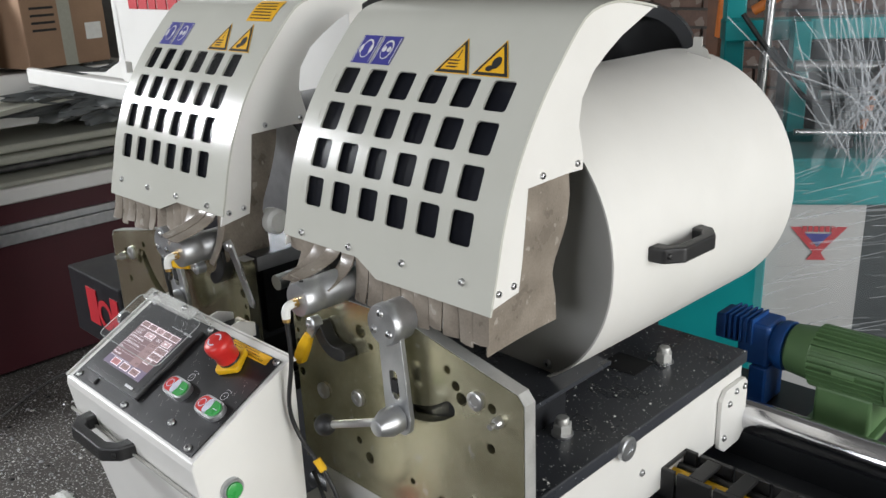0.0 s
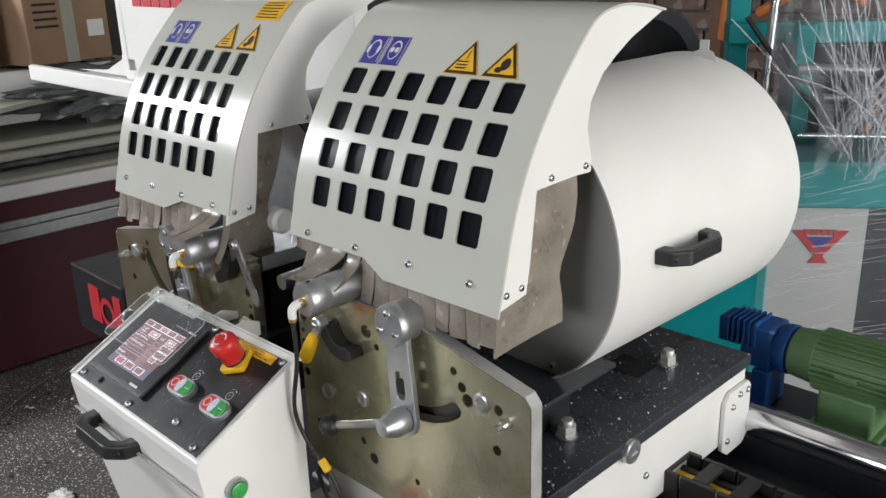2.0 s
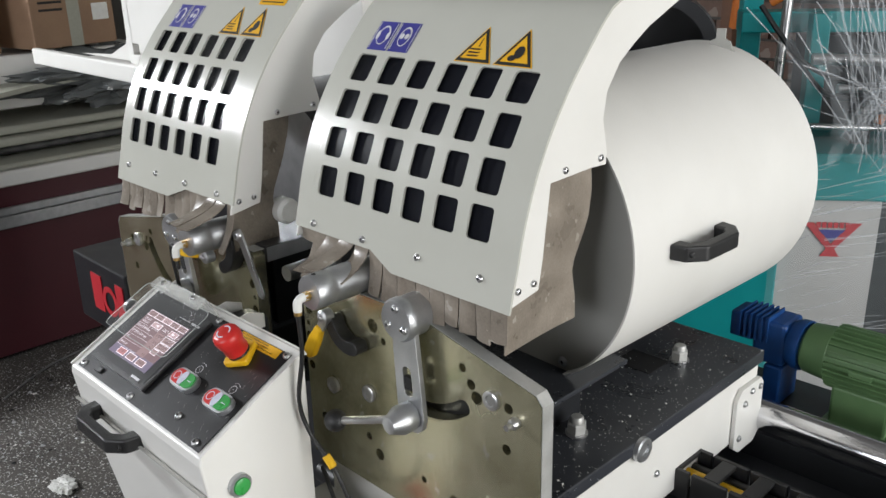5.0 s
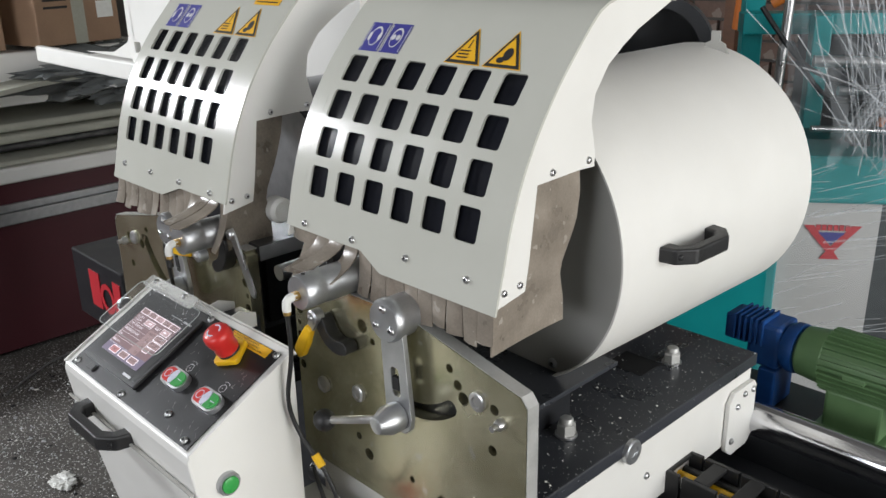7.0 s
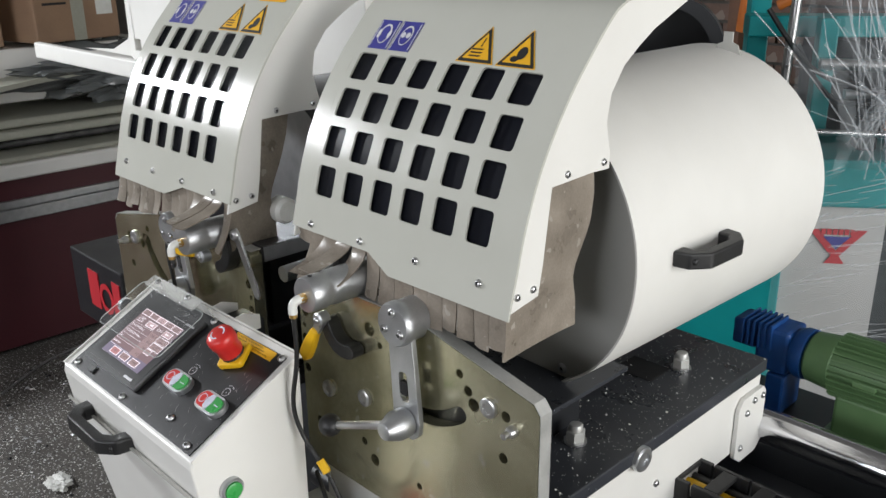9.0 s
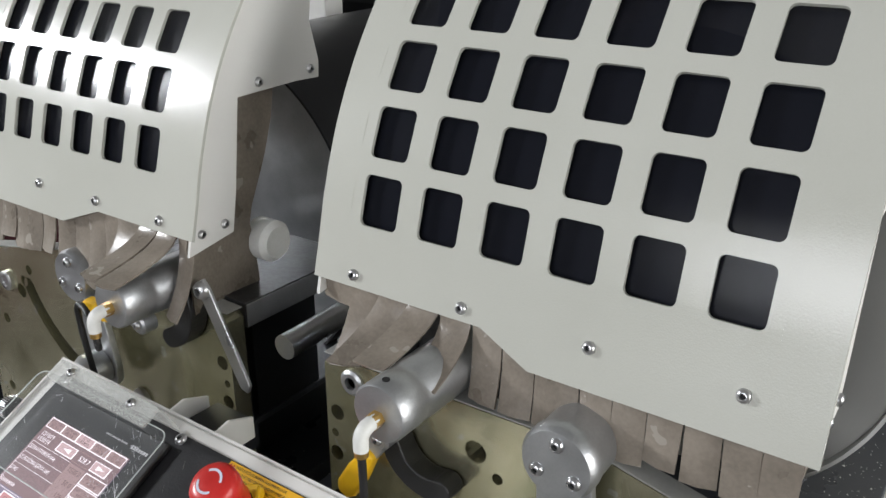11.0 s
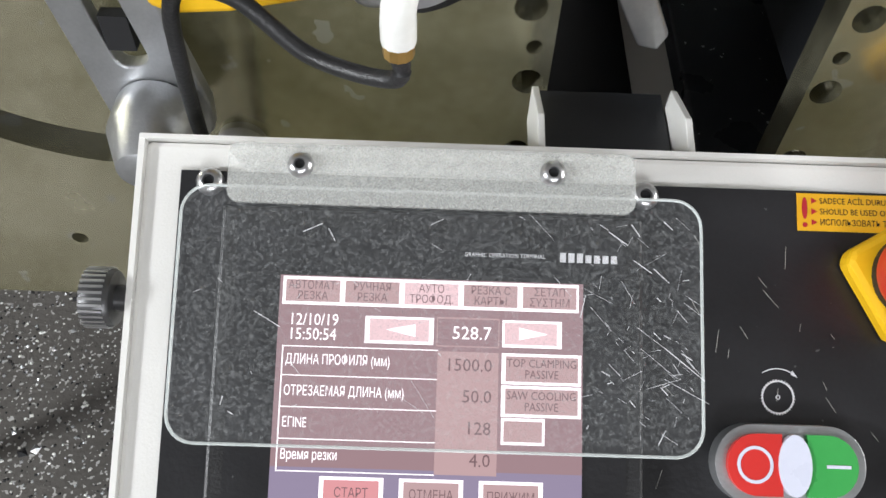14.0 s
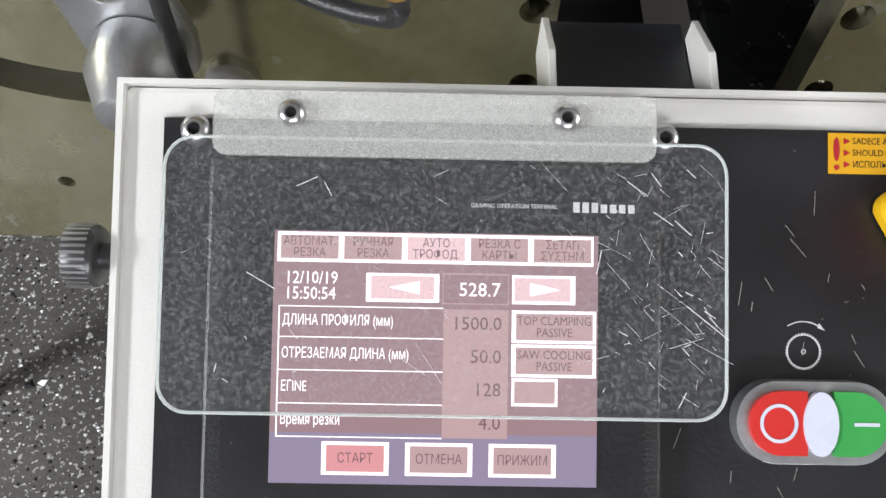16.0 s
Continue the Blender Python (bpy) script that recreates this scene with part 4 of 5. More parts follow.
PANEL = Matrix(((0.985, 0, 0, -0.0075), (0, CO, -SI, 0.588), (0, SI, CO, 1.053), (0, 0, 0, 1)))
UP = Vector((0, -SI, CO))
BX0, BX1 = -1.117, -0.731
panel_box = thing("control_box", "white metal control box with sloping black panel and buttons", "control panel")
# sloping top with raised rim: walls as one folded sheet body
yb, zb_ = 0.588 + 0.121 * CO, 1.053 + 0.121 * SI
yf, zf = 0.588 - 0.069 * CO, 1.053 - 0.069 * SI
bm = bmesh.new()
prof = [(yb, zb_), (yf, zf), (yf - 0.002, zf - 0.010), (yf + 0.004, zf - 0.055), (yf + 0.07, 0.62), (yb, 0.62)]
a = [bm.verts.new((BX0, y, z)) for y, z in prof]
b = [bm.verts.new((BX1, y, z)) for y, z in prof]
for i in range(len(prof)):
    j = (i + 1) % len(prof)
    bm.faces.new((a[i], a[j], b[j], b[i]))
bm.faces.new(a[::-1])
bm.faces.new(b)
shell = part("box_shell", bm, WHITE_PAINT, panel_box, "white painted folded sheet box", bevel=0.003)
part("box_stand", boxed(-1.0, -0.86, 0.56, 0.66, 0.0, 0.619), WHITE_PAINT, panel_box, "white painted stand", bevel=0.004)
# standing rim at the back and sides
part("rim", boxed((BX0 + 0.0075) / 0.985 - 0.001, (BX1 + 0.0075) / 0.985 + 0.001, 0.1205, 0.1225, -0.006, 0.0035, m=PANEL), WHITE_PAINT, shell)
part("rim", boxed((BX0 + 0.0075) / 0.985 - 0.0012, (BX0 + 0.0075) / 0.985 + 0.0012, -0.068, 0.1205, -0.004, 0.003, m=PANEL), WHITE_PAINT, shell)
part("rim", boxed((BX1 + 0.0075) / 0.985 - 0.0012, (BX1 + 0.0075) / 0.985 + 0.0012, -0.068, 0.1205, -0.004, 0.003, m=PANEL), WHITE_PAINT, shell)
part("seam_strip", boxed(BX0 + 0.001, BX1 - 0.001, yf - 0.003, yf + 0.001, zf - 0.057, zf - 0.0545), CAP_PAINT, shell)
for x in (BX0 + 0.012, BX1 - 0.012):
    screw("seam_screw", (x, yf + 0.0035, zf - 0.066), (0, -1, 0), 0.005, shell)
foil = part("panel_foil", boxed(-1.110, -0.747, -0.063, 0.1085, 0.0005, 0.0020, m=PANEL), PANEL_FOIL, panel_box, "black front foil, scratched and dusty")
for u, v in ((-1.098, 0.105), (-0.925, 0.105), (-1.098, -0.055), (-0.830, -0.040), (-0.764, -0.055), (-0.752, 0.103), (-0.945, -0.056)):
    screw("panel_screw", on_panel(u, v if v < 0.1 else 0.104, 0.002), UP, 0.0056, foil)
bx = handle(bmesh.new(), (-1.055, yf + 0.006, zf - 0.050), (-0.905, yf + 0.006, zf - 0.050), (0, -1, 0), (0, 0, 1), 0.045)
hd = part("box_handle", bx, BLACK_PLASTIC, panel_box, "black plastic bow handle", bevel=0.003)
for x in (-1.043, -0.917):
    screw("handle_screw", (x, yf - 0.024, zf - 0.050), (0, -1, 0), 0.005, hd, BLACK_PLASTIC)
btn = part("side_button_ring", turned(bmesh.new(), (BX1, 0.576, 0.962), (1, 0, 0), [(0, 0.0165), (0.006, 0.0165), (0.008, 0.0145), (0.008, 0.0125), (0.005, 0.012)], 32), ALU, panel_box, smooth=True)
part("side_button", turned(bmesh.new(), (BX1 + 0.004, 0.576, 0.962), (1, 0, 0), [(0, 0.0118), (0.006, 0.0118), (0.0065, 0.011)], 32), BTN_GREEN, btn, "green push button", smooth=True)
kn = part("side_knob", turned(bmesh.new(), (BX0 - 0.006, 0.64, 1.078), (-1, 0, 0), [(-0.006, 0.005), (0, 0.005), (0.0001, 0.0105), (0.0015, 0.0115), (0.010, 0.0115), (0.0115, 0.0105)], 36), WORN, panel_box, "knurled steel knob", smooth=True)
for k in range(30):
    q_ = Matrix.Translation((BX0 - 0.007, 0.64, 1.078)) @ Matrix.Rotation(radians(12 * k), 4, "X")
    part("knurl", boxed(-0.010, -0.001, -0.0005, 0.0005, 0.0112, 0.0120, m=q_), STEEL, kn)
for x in (-0.960, -0.899):
    part("mount_ear", sheet([(0, 0), (0.045, 0), (0.045, 0.022), (0.018, 0.032), (0, 0.028)], [], lambda u, v: (x, yb + 0.002 + u, zb_ - 0.03 + v), 0.003, (1, 0, 0)), WHITE_PAINT, panel_box, "white mounting ear", bevel=0.0005)
part("mount_arm", boxed(-0.955, -0.900, yb + 0.002, yb + 0.055, zb_ - 0.045, zb_ - 0.018), BLACK_PAINT, panel_box, "black mounting arm")

# operator terminal
term = part("terminal", boxed(-1.091, -0.927, -0.042, 0.094, 0.0025, 0.009, m=PANEL), BLACK_PLASTIC, panel_box, "black operator terminal with a touch screen", bevel=0.0015)
part("bezel_groove", boxed(-1.084, -0.934, -0.034, 0.086, 0.0092, 0.0096, m=PANEL), PANEL_FOIL, term)
S0, S1, V0, V1 = -1.0665, -0.9505, -0.0205, 0.0675
screen = part("screen", boxed(S0, S1, V0, V1, 0.0098, 0.0104, m=PANEL), SCREEN, term, "lit violet touch screen with a cutting menu")


def pic(u0, u1, v0, v1, mat, name, lift=1):
    """A field of the menu: shares of the screen's width and height, from its upper left corner."""
    w, h = S1 - S0, V1 - V0
    part(name, boxed(S0 + u0 * w, S0 + u1 * w, V1 - v1 * h, V1 - v0 * h, 0.0104, 0.0104 + 0.0001 * lift, m=PANEL), mat, screen)


def words(u, v, txt, size, mat, align="LEFT", lift=4, wide=1.0):
    w, h = S1 - S0, V1 - V0
    m = PANEL @ Matrix.Translation((S0 + u * w, V1 - v * h, 0.0104 + 0.0001 * lift)) @ Matrix.Diagonal((wide, 1, 1, 1))
    text_on("menu_text", txt, size, m, mat, screen, align, 0.00002)


pic(0.0, 1.0, 0.0, 0.80, SCREEN_DARK, "menu_back")
pic(0.01, 0.985, 0.005, 0.125, SCREEN_WHITE, "key_row", 2)
MENU_KEYS = [("АВТОМАТ.", "РЕЗКА"), ("РУЧНАЯ", "РЕЗКА"), ("АУТО", "ТРОФОД."), ("РЕЗКА С", "КАРТЫ"), ("ΣΕΤΑΠ", "ΣΥΣΤΗΜ")]
for i, (p, q) in enumerate(MENU_KEYS):
    u = 0.02 + 0.195 * i
    pic(u, u + 0.178, 0.018, 0.112, SCREEN_KEY if i == 2 else SCREEN_DIM, "menu_key", 3)
    words(u + 0.089, 0.043, p, 0.0043, SCREEN_INK, "CENTER", wide=0.85)
    words(u + 0.089, 0.088, q, 0.0043, SCREEN_INK, "CENTER", wide=0.85)
words(0.035, 0.19, "12/10/19", 0.0062, SCREEN_WHITE, wide=0.86)
words(0.035, 0.252, "15:50:54", 0.0062, SCREEN_WHITE, wide=0.86)
pic(0.285, 0.51, 0.165, 0.28, SCREEN_WHITE, "arrow_frame", 2)
pic(0.30, 0.495, 0.175, 0.268, SCREEN_KEY, "arrow_key", 3)
pic(0.52, 0.725, 0.16, 0.285, SCREEN_DIM, "value_frame", 2)
pic(0.523, 0.722, 0.167, 0.280, SCREEN_DARK, "value_field", 3)
words(0.70, 0.228, "528.7", 0.0068, SCREEN_WHITE, "RIGHT")
pic(0.735, 0.93, 0.165, 0.28, SCREEN_WHITE, "arrow_frame", 2)
pic(0.742, 0.915, 0.175, 0.268, SCREEN_KEY, "arrow_key", 3)
w_, h_ = S1 - S0, V1 - V0
for tip, back in ((0.355, 0.45), (0.885, 0.79)):
    bm = bmesh.new()
    bm.faces.new([bm.verts.new(on_panel(S0 + u * w_, V1 - v * h_, 0.0109)) for u, v in ((tip, 0.221), (back, 0.195), (back, 0.248))])
    part("arrow", bm, SCREEN_WHITE, screen)
pic(0.02, 0.525, 0.300, 0.304, SCREEN_WHITE, "menu_line", 2)
ROWS_ = [("ДЛИНА ПРОФИЛЯ (мм)", "1500.0"), ("ОТРЕЗАЕМАЯ ДЛИНА (мм)", "50.0"), ("ЕГINE", "128"), ("Время резки", "4.0")]
pic(0.525, 0.725, 0.305, 0.815, SCREEN_DIM, "value_column", 2)
for i, (p, q) in enumerate(ROWS_):
    v = 0.358 + 0.131 * i
    words(0.03, v, p, 0.0052, SCREEN_WHITE, wide=0.66)
    words(0.705, v + 0.005, q, 0.0066, SCREEN_INK, "RIGHT")
    pic(0.02, 0.525, v + 0.064, v + 0.068, SCREEN_WHITE, "menu_line", 2)
pic(0.018, 0.022, 0.30, 0.82, SCREEN_WHITE, "menu_line", 2)
for v0, lines, u1 in ((0.305, ("TOP CLAMPING", "PASSIVE"), 1.0), (0.44, ("SAW COOLING", "PASSIVE"), 1.0)):
    pic(0.735, 0.995, v0, v0 + 0.13, SCREEN_WHITE, "key_frame", 2)
    pic(0.748, 0.985, v0 + 0.012, v0 + 0.118, SCREEN_DIM, "menu_key", 3)
    words(0.866, v0 + 0.042, lines[0], 0.0044, SCREEN_INK, "CENTER", wide=0.85)
    words(0.866, v0 + 0.088, lines[1], 0.0044, SCREEN_INK, "CENTER", wide=0.85)
pic(0.737, 0.878, 0.575, 0.685, SCREEN_WHITE, "key_frame", 2)
pic(0.745, 0.870, 0.587, 0.673, SCREEN_DIM, "menu_key", 3)
for u, t_, mat in ((0.16, "СТАРТ", SCREEN_RED), (0.415, "ОТМЕНА", SCREEN_DIM), (0.67, "ПРИЖИМ", SCREEN_DIM)):
    pic(u, u + 0.205, 0.835, 0.965, SCREEN_WHITE, "key_frame", 2)
    pic(u + 0.014, u + 0.191, 0.848, 0.952, mat, "menu_key", 3)
    words(u + 0.1025, 0.90, t_, 0.0048, SCREEN_INK, "CENTER", wide=0.8)
text_on("terminal_text", "GRAPHIC OPERATION TERMINAL", 0.0022, PANEL @ Matrix.Translation((-0.9965, 0.0775, 0.0098)) @ Matrix.Diagonal((0.95, 1, 1, 1)), WHITE_INK, term)
for i in range(7):
    part("brand_bar", boxed(-0.9595 + 0.0033 * i, -0.9572 + 0.0033 * i, 0.0757, 0.0793 if i < 3 else 0.0787, 0.0097, 0.0099, m=PANEL), WHITE_INK, term)
part("brand_plate", boxed(-0.972, -0.945, -0.037, -0.029, 0.0097, 0.0102, m=PANEL), BLACK_PLASTIC, term)
part("brand_bar", boxed(-0.970, -0.947, -0.035, -0.031, 0.0103, 0.0104, m=PANEL), WHITE_INK, term)
part("usb_cover", boxed(-1.062, -1.044, -0.056, -0.046, 0.0022, 0.006, m=PANEL), BLACK_PLASTIC, panel_box, bevel=0.001)

# acrylic lid over the terminal
lid = thing("screen_lid", "scratched clear acrylic lid over the terminal screen", "plastic lid")
out = rounded(-1.100, -0.9115, 0.0062, 0.0965, 0.010, 6)
part("lid_sheet", sheet(out, [], lambda u, v: on_panel(u, v, 0.030), 0.003, UP), ACRYLIC, lid)
edge = bmesh.new()
for i in range(len(out)):
    cyl(edge, on_panel(*out[i], 0.0315), on_panel(*out[(i + 1) % len(out)], 0.0315), 0.0006, n=6, caps=False)
part("lid_edge", edge, ACRYLIC_EDGE, lid, smooth=True)
part("lid_bend", sheet(rounded(-1.083, -0.9365, 0.090, 0.1115, 0.004, 5), [], lambda u, v: on_panel(u, v, 0.0336), 0.003, UP), ACRYLIC_BEND, lid, "glued hinge strip, yellowed", bevel=0.001)
part("lid_post", boxed(-1.084, -0.935, 0.109, 0.112, 0.002, 0.0305, m=PANEL), ACRYLIC_BEND, lid)
for u in (-1.057, -0.9665):
    screw("lid_screw", on_panel(u, 0.1035, 0.0366), UP, 0.0046, lid)
rnd = random.Random(4)
for i in range(120):
    u, v, a, ln = rnd.uniform(-1.098, -0.915), rnd.uniform(0.012, 0.09), radians(rnd.choice((-38, -32, -50, 20, 70)) + rnd.uniform(-12, 12)), rnd.choice((0.0015, 0.002, 0.003, 0.004, 0.006, 0.013)) * rnd.uniform(0.6, 1.4)
    if i % 3:
        u = rnd.uniform(-0.955, -0.915)
    m = PANEL @ Matrix.Translation((u, min(v, 0.088), 0.0332)) @ Matrix.Rotation(a, 4, "Z")
    wd = rnd.choice((0.00004, 0.00005, 0.00007, 0.00014))
    part("scratch", boxed(-ln / 2, ln / 2, -wd, wd, 0, 0.0001, m=m), WHITE_INK, lid)

rs = random.Random(21)
for i in range(60):
    u, v, a, ln = rs.uniform(-0.92, -0.75), rs.uniform(-0.06, 0.09), radians(rs.choice((-60, -52, 84, 78)) + rs.uniform(-9, 9)), rs.uniform(0.002, 0.009)
    m = PANEL @ Matrix.Translation((u, v, 0.0021)) @ Matrix.Rotation(a, 4, "Z")
    part("scratch", boxed(-ln / 2, ln / 2, -0.00008, 0.00008, 0, 0.0001, m=m), CAP_PAINT, foil)


# buttons
def twin_button(u, v):
    bz = part("button_bezel", sheet(rounded(u - 0.0285, u + 0.0285, v - 0.0145, v + 0.0145, 0.0144, 10), [], lambda p, q: on_panel(p, q, 0.0022), 0.008, UP), ALU, panel_box, "silver button bezel", bevel=0.002)
    def half(p0, p1, mat, nm, lab):
        pts = [p for p in rounded(u - 0.0245, u + 0.0245, v - 0.0112, v + 0.0112, 0.0111, 10)]
        pts = [(min(max(p, p0), p1), q) for p, q in pts]
        clean = [pts[0]] + [p for k, p in enumerate(pts[1:]) if math.dist(p, pts[k]) > 1e-5]
        part(nm, sheet(clean, [], lambda p, q: on_panel(p, q, 0.0103), 0.0022, UP), mat, bz, lab)
    half(u - 0.0245, u - 0.004, BTN_RED, "stop_button", "red stop button")
    half(u + 0.0055, u + 0.0245, BTN_GREEN, "start_button", "green start button")
    part("lamp_lens", sheet(ellipse(u + 0.0005, v, 0.0062, 0.0112, 24), [], lambda p, q: on_panel(p, q, 0.0103), 0.0032, UP), BTN_CLEAR, bz, "milky lens")
    part("stop_mark", sheet(ring(u - 0.0143, v, 0.0068, 24), [ring(u - 0.0143, v, 0.0056, 24)], lambda p, q: on_panel(p, q, 0.0126), 0.0002, UP), BTN_CLEAR, bz)
    part("start_mark", boxed(u + 0.0125, u + 0.0215, v - 0.0006, v + 0.0006, 0.0126, 0.0128, m=PANEL), BTN_CLEAR, bz)


twin_button(-0.872, 0.003)
twin_button(-0.784, 0.003)
for u in (-0.873, -0.785):
    teeth = []
    for k in range(72):
        r = 0.0068 if k % 2 else 0.0061
        teeth.append((u + r * math.cos(2 * math.pi * k / 72), 0.0275 + r * math.sin(2 * math.pi * k / 72)))
    part("saw_symbol", sheet(teeth, [ring(u, 0.0275, 0.0058, 36)], lambda p, q: on_panel(p, q, 0.0021), 0.0002, UP), WHITE_INK, foil)
    part("saw_symbol", sheet(ring(u, 0.0275, 0.0009, 12), [ring(u, 0.0275, 0.0006, 12)], lambda p, q: on_panel(p, q, 0.0021), 0.0002, UP), WHITE_INK, foil)
    part("arrow_symbol", sheet(crescent(u, 0.0275, 0.0106, 0.0110, 58, 122), [], lambda p, q: on_panel(p, q, 0.0021), 0.0002, UP), WHITE_INK, foil)
    part("arrow_symbol", sheet([(u + 0.0078, 0.0352), (u + 0.0052, 0.0361), (u + 0.0058, 0.0378)], [], lambda p, q: on_panel(p, q, 0.0021), 0.0002, UP), WHITE_INK, foil)
EU, EV = -0.823, 0.074
sq = [(EU + 0.026 * math.cos(radians(a)), EV + 0.026 * math.sin(radians(a))) for a in (68, 80, 158, 170, 248, 260, 338, 350)]
base = part("stop_base", sheet(sq, [], lambda p, q: on_panel(p, q, 0.0022), 0.010, UP), YELLOW, panel_box, "yellow square base of the stop button, chipped", bevel=0.003)
part("stop_collar", turned(bmesh.new(), on_panel(EU, EV, 0.012), UP, [(0, 0.0165), (0.006, 0.0155)], 32), BLACK_PLASTIC, base, smooth=True)
part("emergency_stop", turned(bmesh.new(), on_panel(EU, EV, 0.016), UP, [(0, 0.0165), (0.004, 0.0175), (0.014, 0.0168), (0.019, 0.0190), (0.028, 0.0200), (0.033, 0.0192), (0.0365, 0.0165), (0.038, 0.011), (0.0385, 0.0)], 48), RED, base, "red mushroom emergency stop button", smooth=True)
for a0 in (20, 200):
    part("turn_arrow", sheet(crescent(EU, EV, 0.0088, 0.0108, a0, a0 + 110), [], lambda p, q: on_panel(p, q, 0.0542), 0.0003, UP), BTN_CLEAR, base)
lb = part("warning_label", boxed(-0.8635, -0.766, 0.0925, 0.1075, 0.0021, 0.0024, m=PANEL), LABEL_YELLOW, panel_box, "yellow emergency label with three lines of print")
part("exclamation", sheet(ellipse(-0.8605, 0.1015, 0.0011, 0.0044, 16), [], lambda p, q: on_panel(p, q, 0.0025), 0.0002, UP), RED_INK, lb)
part("exclamation", sheet(ring(-0.8605, 0.0948, 0.0010, 12), [], lambda p, q: on_panel(p, q, 0.0025), 0.0002, UP), RED_INK, lb)
for i, t_ in enumerate(("SADECE ACİL DURUMDA KULLANILMALIDIR.", "SHOULD BE USED ONLY IN CASE OF EMERGENCY.", "ИСПОЛЬЗОВАТЬ ТОЛЬКО В ЭКСТРЕННЫХ СЛУЧАЯХ")):
    v = 0.1045 - 0.0043 * i
    text_on("label_text", t_, 0.0034, PANEL @ Matrix.Translation((-0.8545, v, 0.0025)) @ Matrix.Diagonal((0.86, 1, 1, 1)), INK, lb, depth=0.00002)
    part("label_arrow", sheet([(-0.8578, v - 0.0012), (-0.8555, v), (-0.8578, v + 0.0012)], [], lambda p, q: on_panel(p, q, 0.0025), 0.0002, UP), RED_INK, lb)

# lower emergency stop on the machine front
low = thing("lower_switch_box", "grey switch plate with a red emergency stop button", "switch")
part("switch_plate", boxed(-0.80, -0.56, 0.70, 0.762, 0.78, 0.84), CAP_PAINT, low, bevel=0.003)
part("switch_button", turned(bmesh.new(), (-0.70, 0.70, 0.81), (0, -1, 0), [(0, 0.018), (0.015, 0.017), (0.02, 0.022), (0.034, 0.022), (0.040, 0.016)], 32), RED, low, "red mushroom button", smooth=True)
part("switch_post", boxed(-0.72, -0.64, 0.72, 0.76, 0.0, 0.779), BLACK_PAINT, low)

# ---- background, left ----
bench = thing("long_bench", "long low bench with maroon front and white edge rail", "workbench")
part("bench_front", boxed(-4.3, -3.50, -0.8, 4.8, 0.02, 0.733), MAROON, bench, "dark maroon front sheet")
part("edge_rail", boxed(-4.3, -3.47, -0.8, 4.8, 0.735, 0.797), WHITE_PAINT, bench, "white edge rail", bevel=0.01)
part("trim", boxed(-3.499, -3.475, -0.8, 4.8, 0.565, 0.615), ALU, bench, "grey aluminium trim", bevel=0.004)
part("trim", boxed(-3.499, -3.480, -0.8, 4.8, 0.618, 0.65), ALU, bench, bevel=0.004)
for i, (z, x, mat) in enumerate(((0.826, -3.49, BOARD), (0.872, -3.62, WORN), (0.915, -3.56, BOARD), (0.955, -3.60, BOARD))):
    pr = thing("profile_bar", "long pale profile bar lying on the bench", "profile bar", group="bars on the bench")
    part("bar_body", boxed(x - 0.5, x, -0.7, 4.6, z - (0.028 if i == 0 else 0.039), z - 0.004), mat, pr, bevel=0.012)
sheet_th = thing("curved_board", "pale curved board lying on the bars", "board")
bm, rows = bmesh.new(), []
for k in range(17):
    t = k / 16
    rows.append([bm.verts.new((x, 0.6 + 2.6 * t, 0.975 + 0.15 * math.sin(math.pi * t) + 0.02 * e)) for e, x in ((0, -3.56), (1, -4.1))])
for p, q in zip(rows, rows[1:]):
    bm.faces.new((p[0], p[1], q[1], q[0]))
part("board", bm, BOARD, sheet_th, smooth=True, solid=0.02)
crate = thing("white_crate", "white plastic crate standing on the bench", "crate")
part("crate_body", boxed(-4.2, -3.72, 0.6, 2.0, 1.0, 1.22), WHITE_PAINT, crate, bevel=0.01)
for cx, cy, cz, s, a, lab in ((-3.85, 1.62, 1.24, 0.40, 12, "brown cardboard box with printed labels"), (-3.95, 1.18, 1.23, 0.42, -6, "brown cardboard box, worn")):
    ctn = thing("cardboard_box", lab, "cardboard box", group="boxes on the crate")
    m = Matrix.Translation((cx, cy, cz)) @ Matrix.Rotation(radians(a), 4, "Z")
    c = part("carton", boxed(-s / 2, s / 2, -s / 2, s / 2, 0, 0.36, m=m), CARTON, ctn, bevel=0.006)
    part("tape", boxed(s / 2, s / 2 + 0.001, -0.03, 0.03, 0.0, 0.36, m=m), BOARD, c)
    part("paper_label", boxed(s / 2, s / 2 + 0.0015, 0.09, 0.17, 0.10, 0.17, m=m), WHITE_PLASTIC, c)
    for j in range(4):
        part("print_line", boxed(s / 2, s / 2 + 0.001, -0.16, -0.05, 0.24 - 0.03 * j, 0.25 - 0.03 * j, m=m), INK, c)


def crumpled(name, centre, size, mat, seed, parent, amount=0.35, label=""):
    bm = bmesh.new()
    bmesh.ops.create_icosphere(bm, subdivisions=5, radius=1)
    for v in bm.verts:
        n = noise.fractal(v.co * 2.3 + Vector((seed, 0, 0)), 0.8, 2.2, 5) * amount
        r = abs(noise.noise(v.co * 4.1 + Vector((0, seed, 0)))) * amount * 0.6
        v.co = Vector(centre) + Vector(((1 + n - r) * v.co.x * size[0], (1 + n - r) * v.co.y * size[1], (1 + n - r) * v.co.z * size[2]))
    return part(name, bm, mat, parent, label, smooth=True)


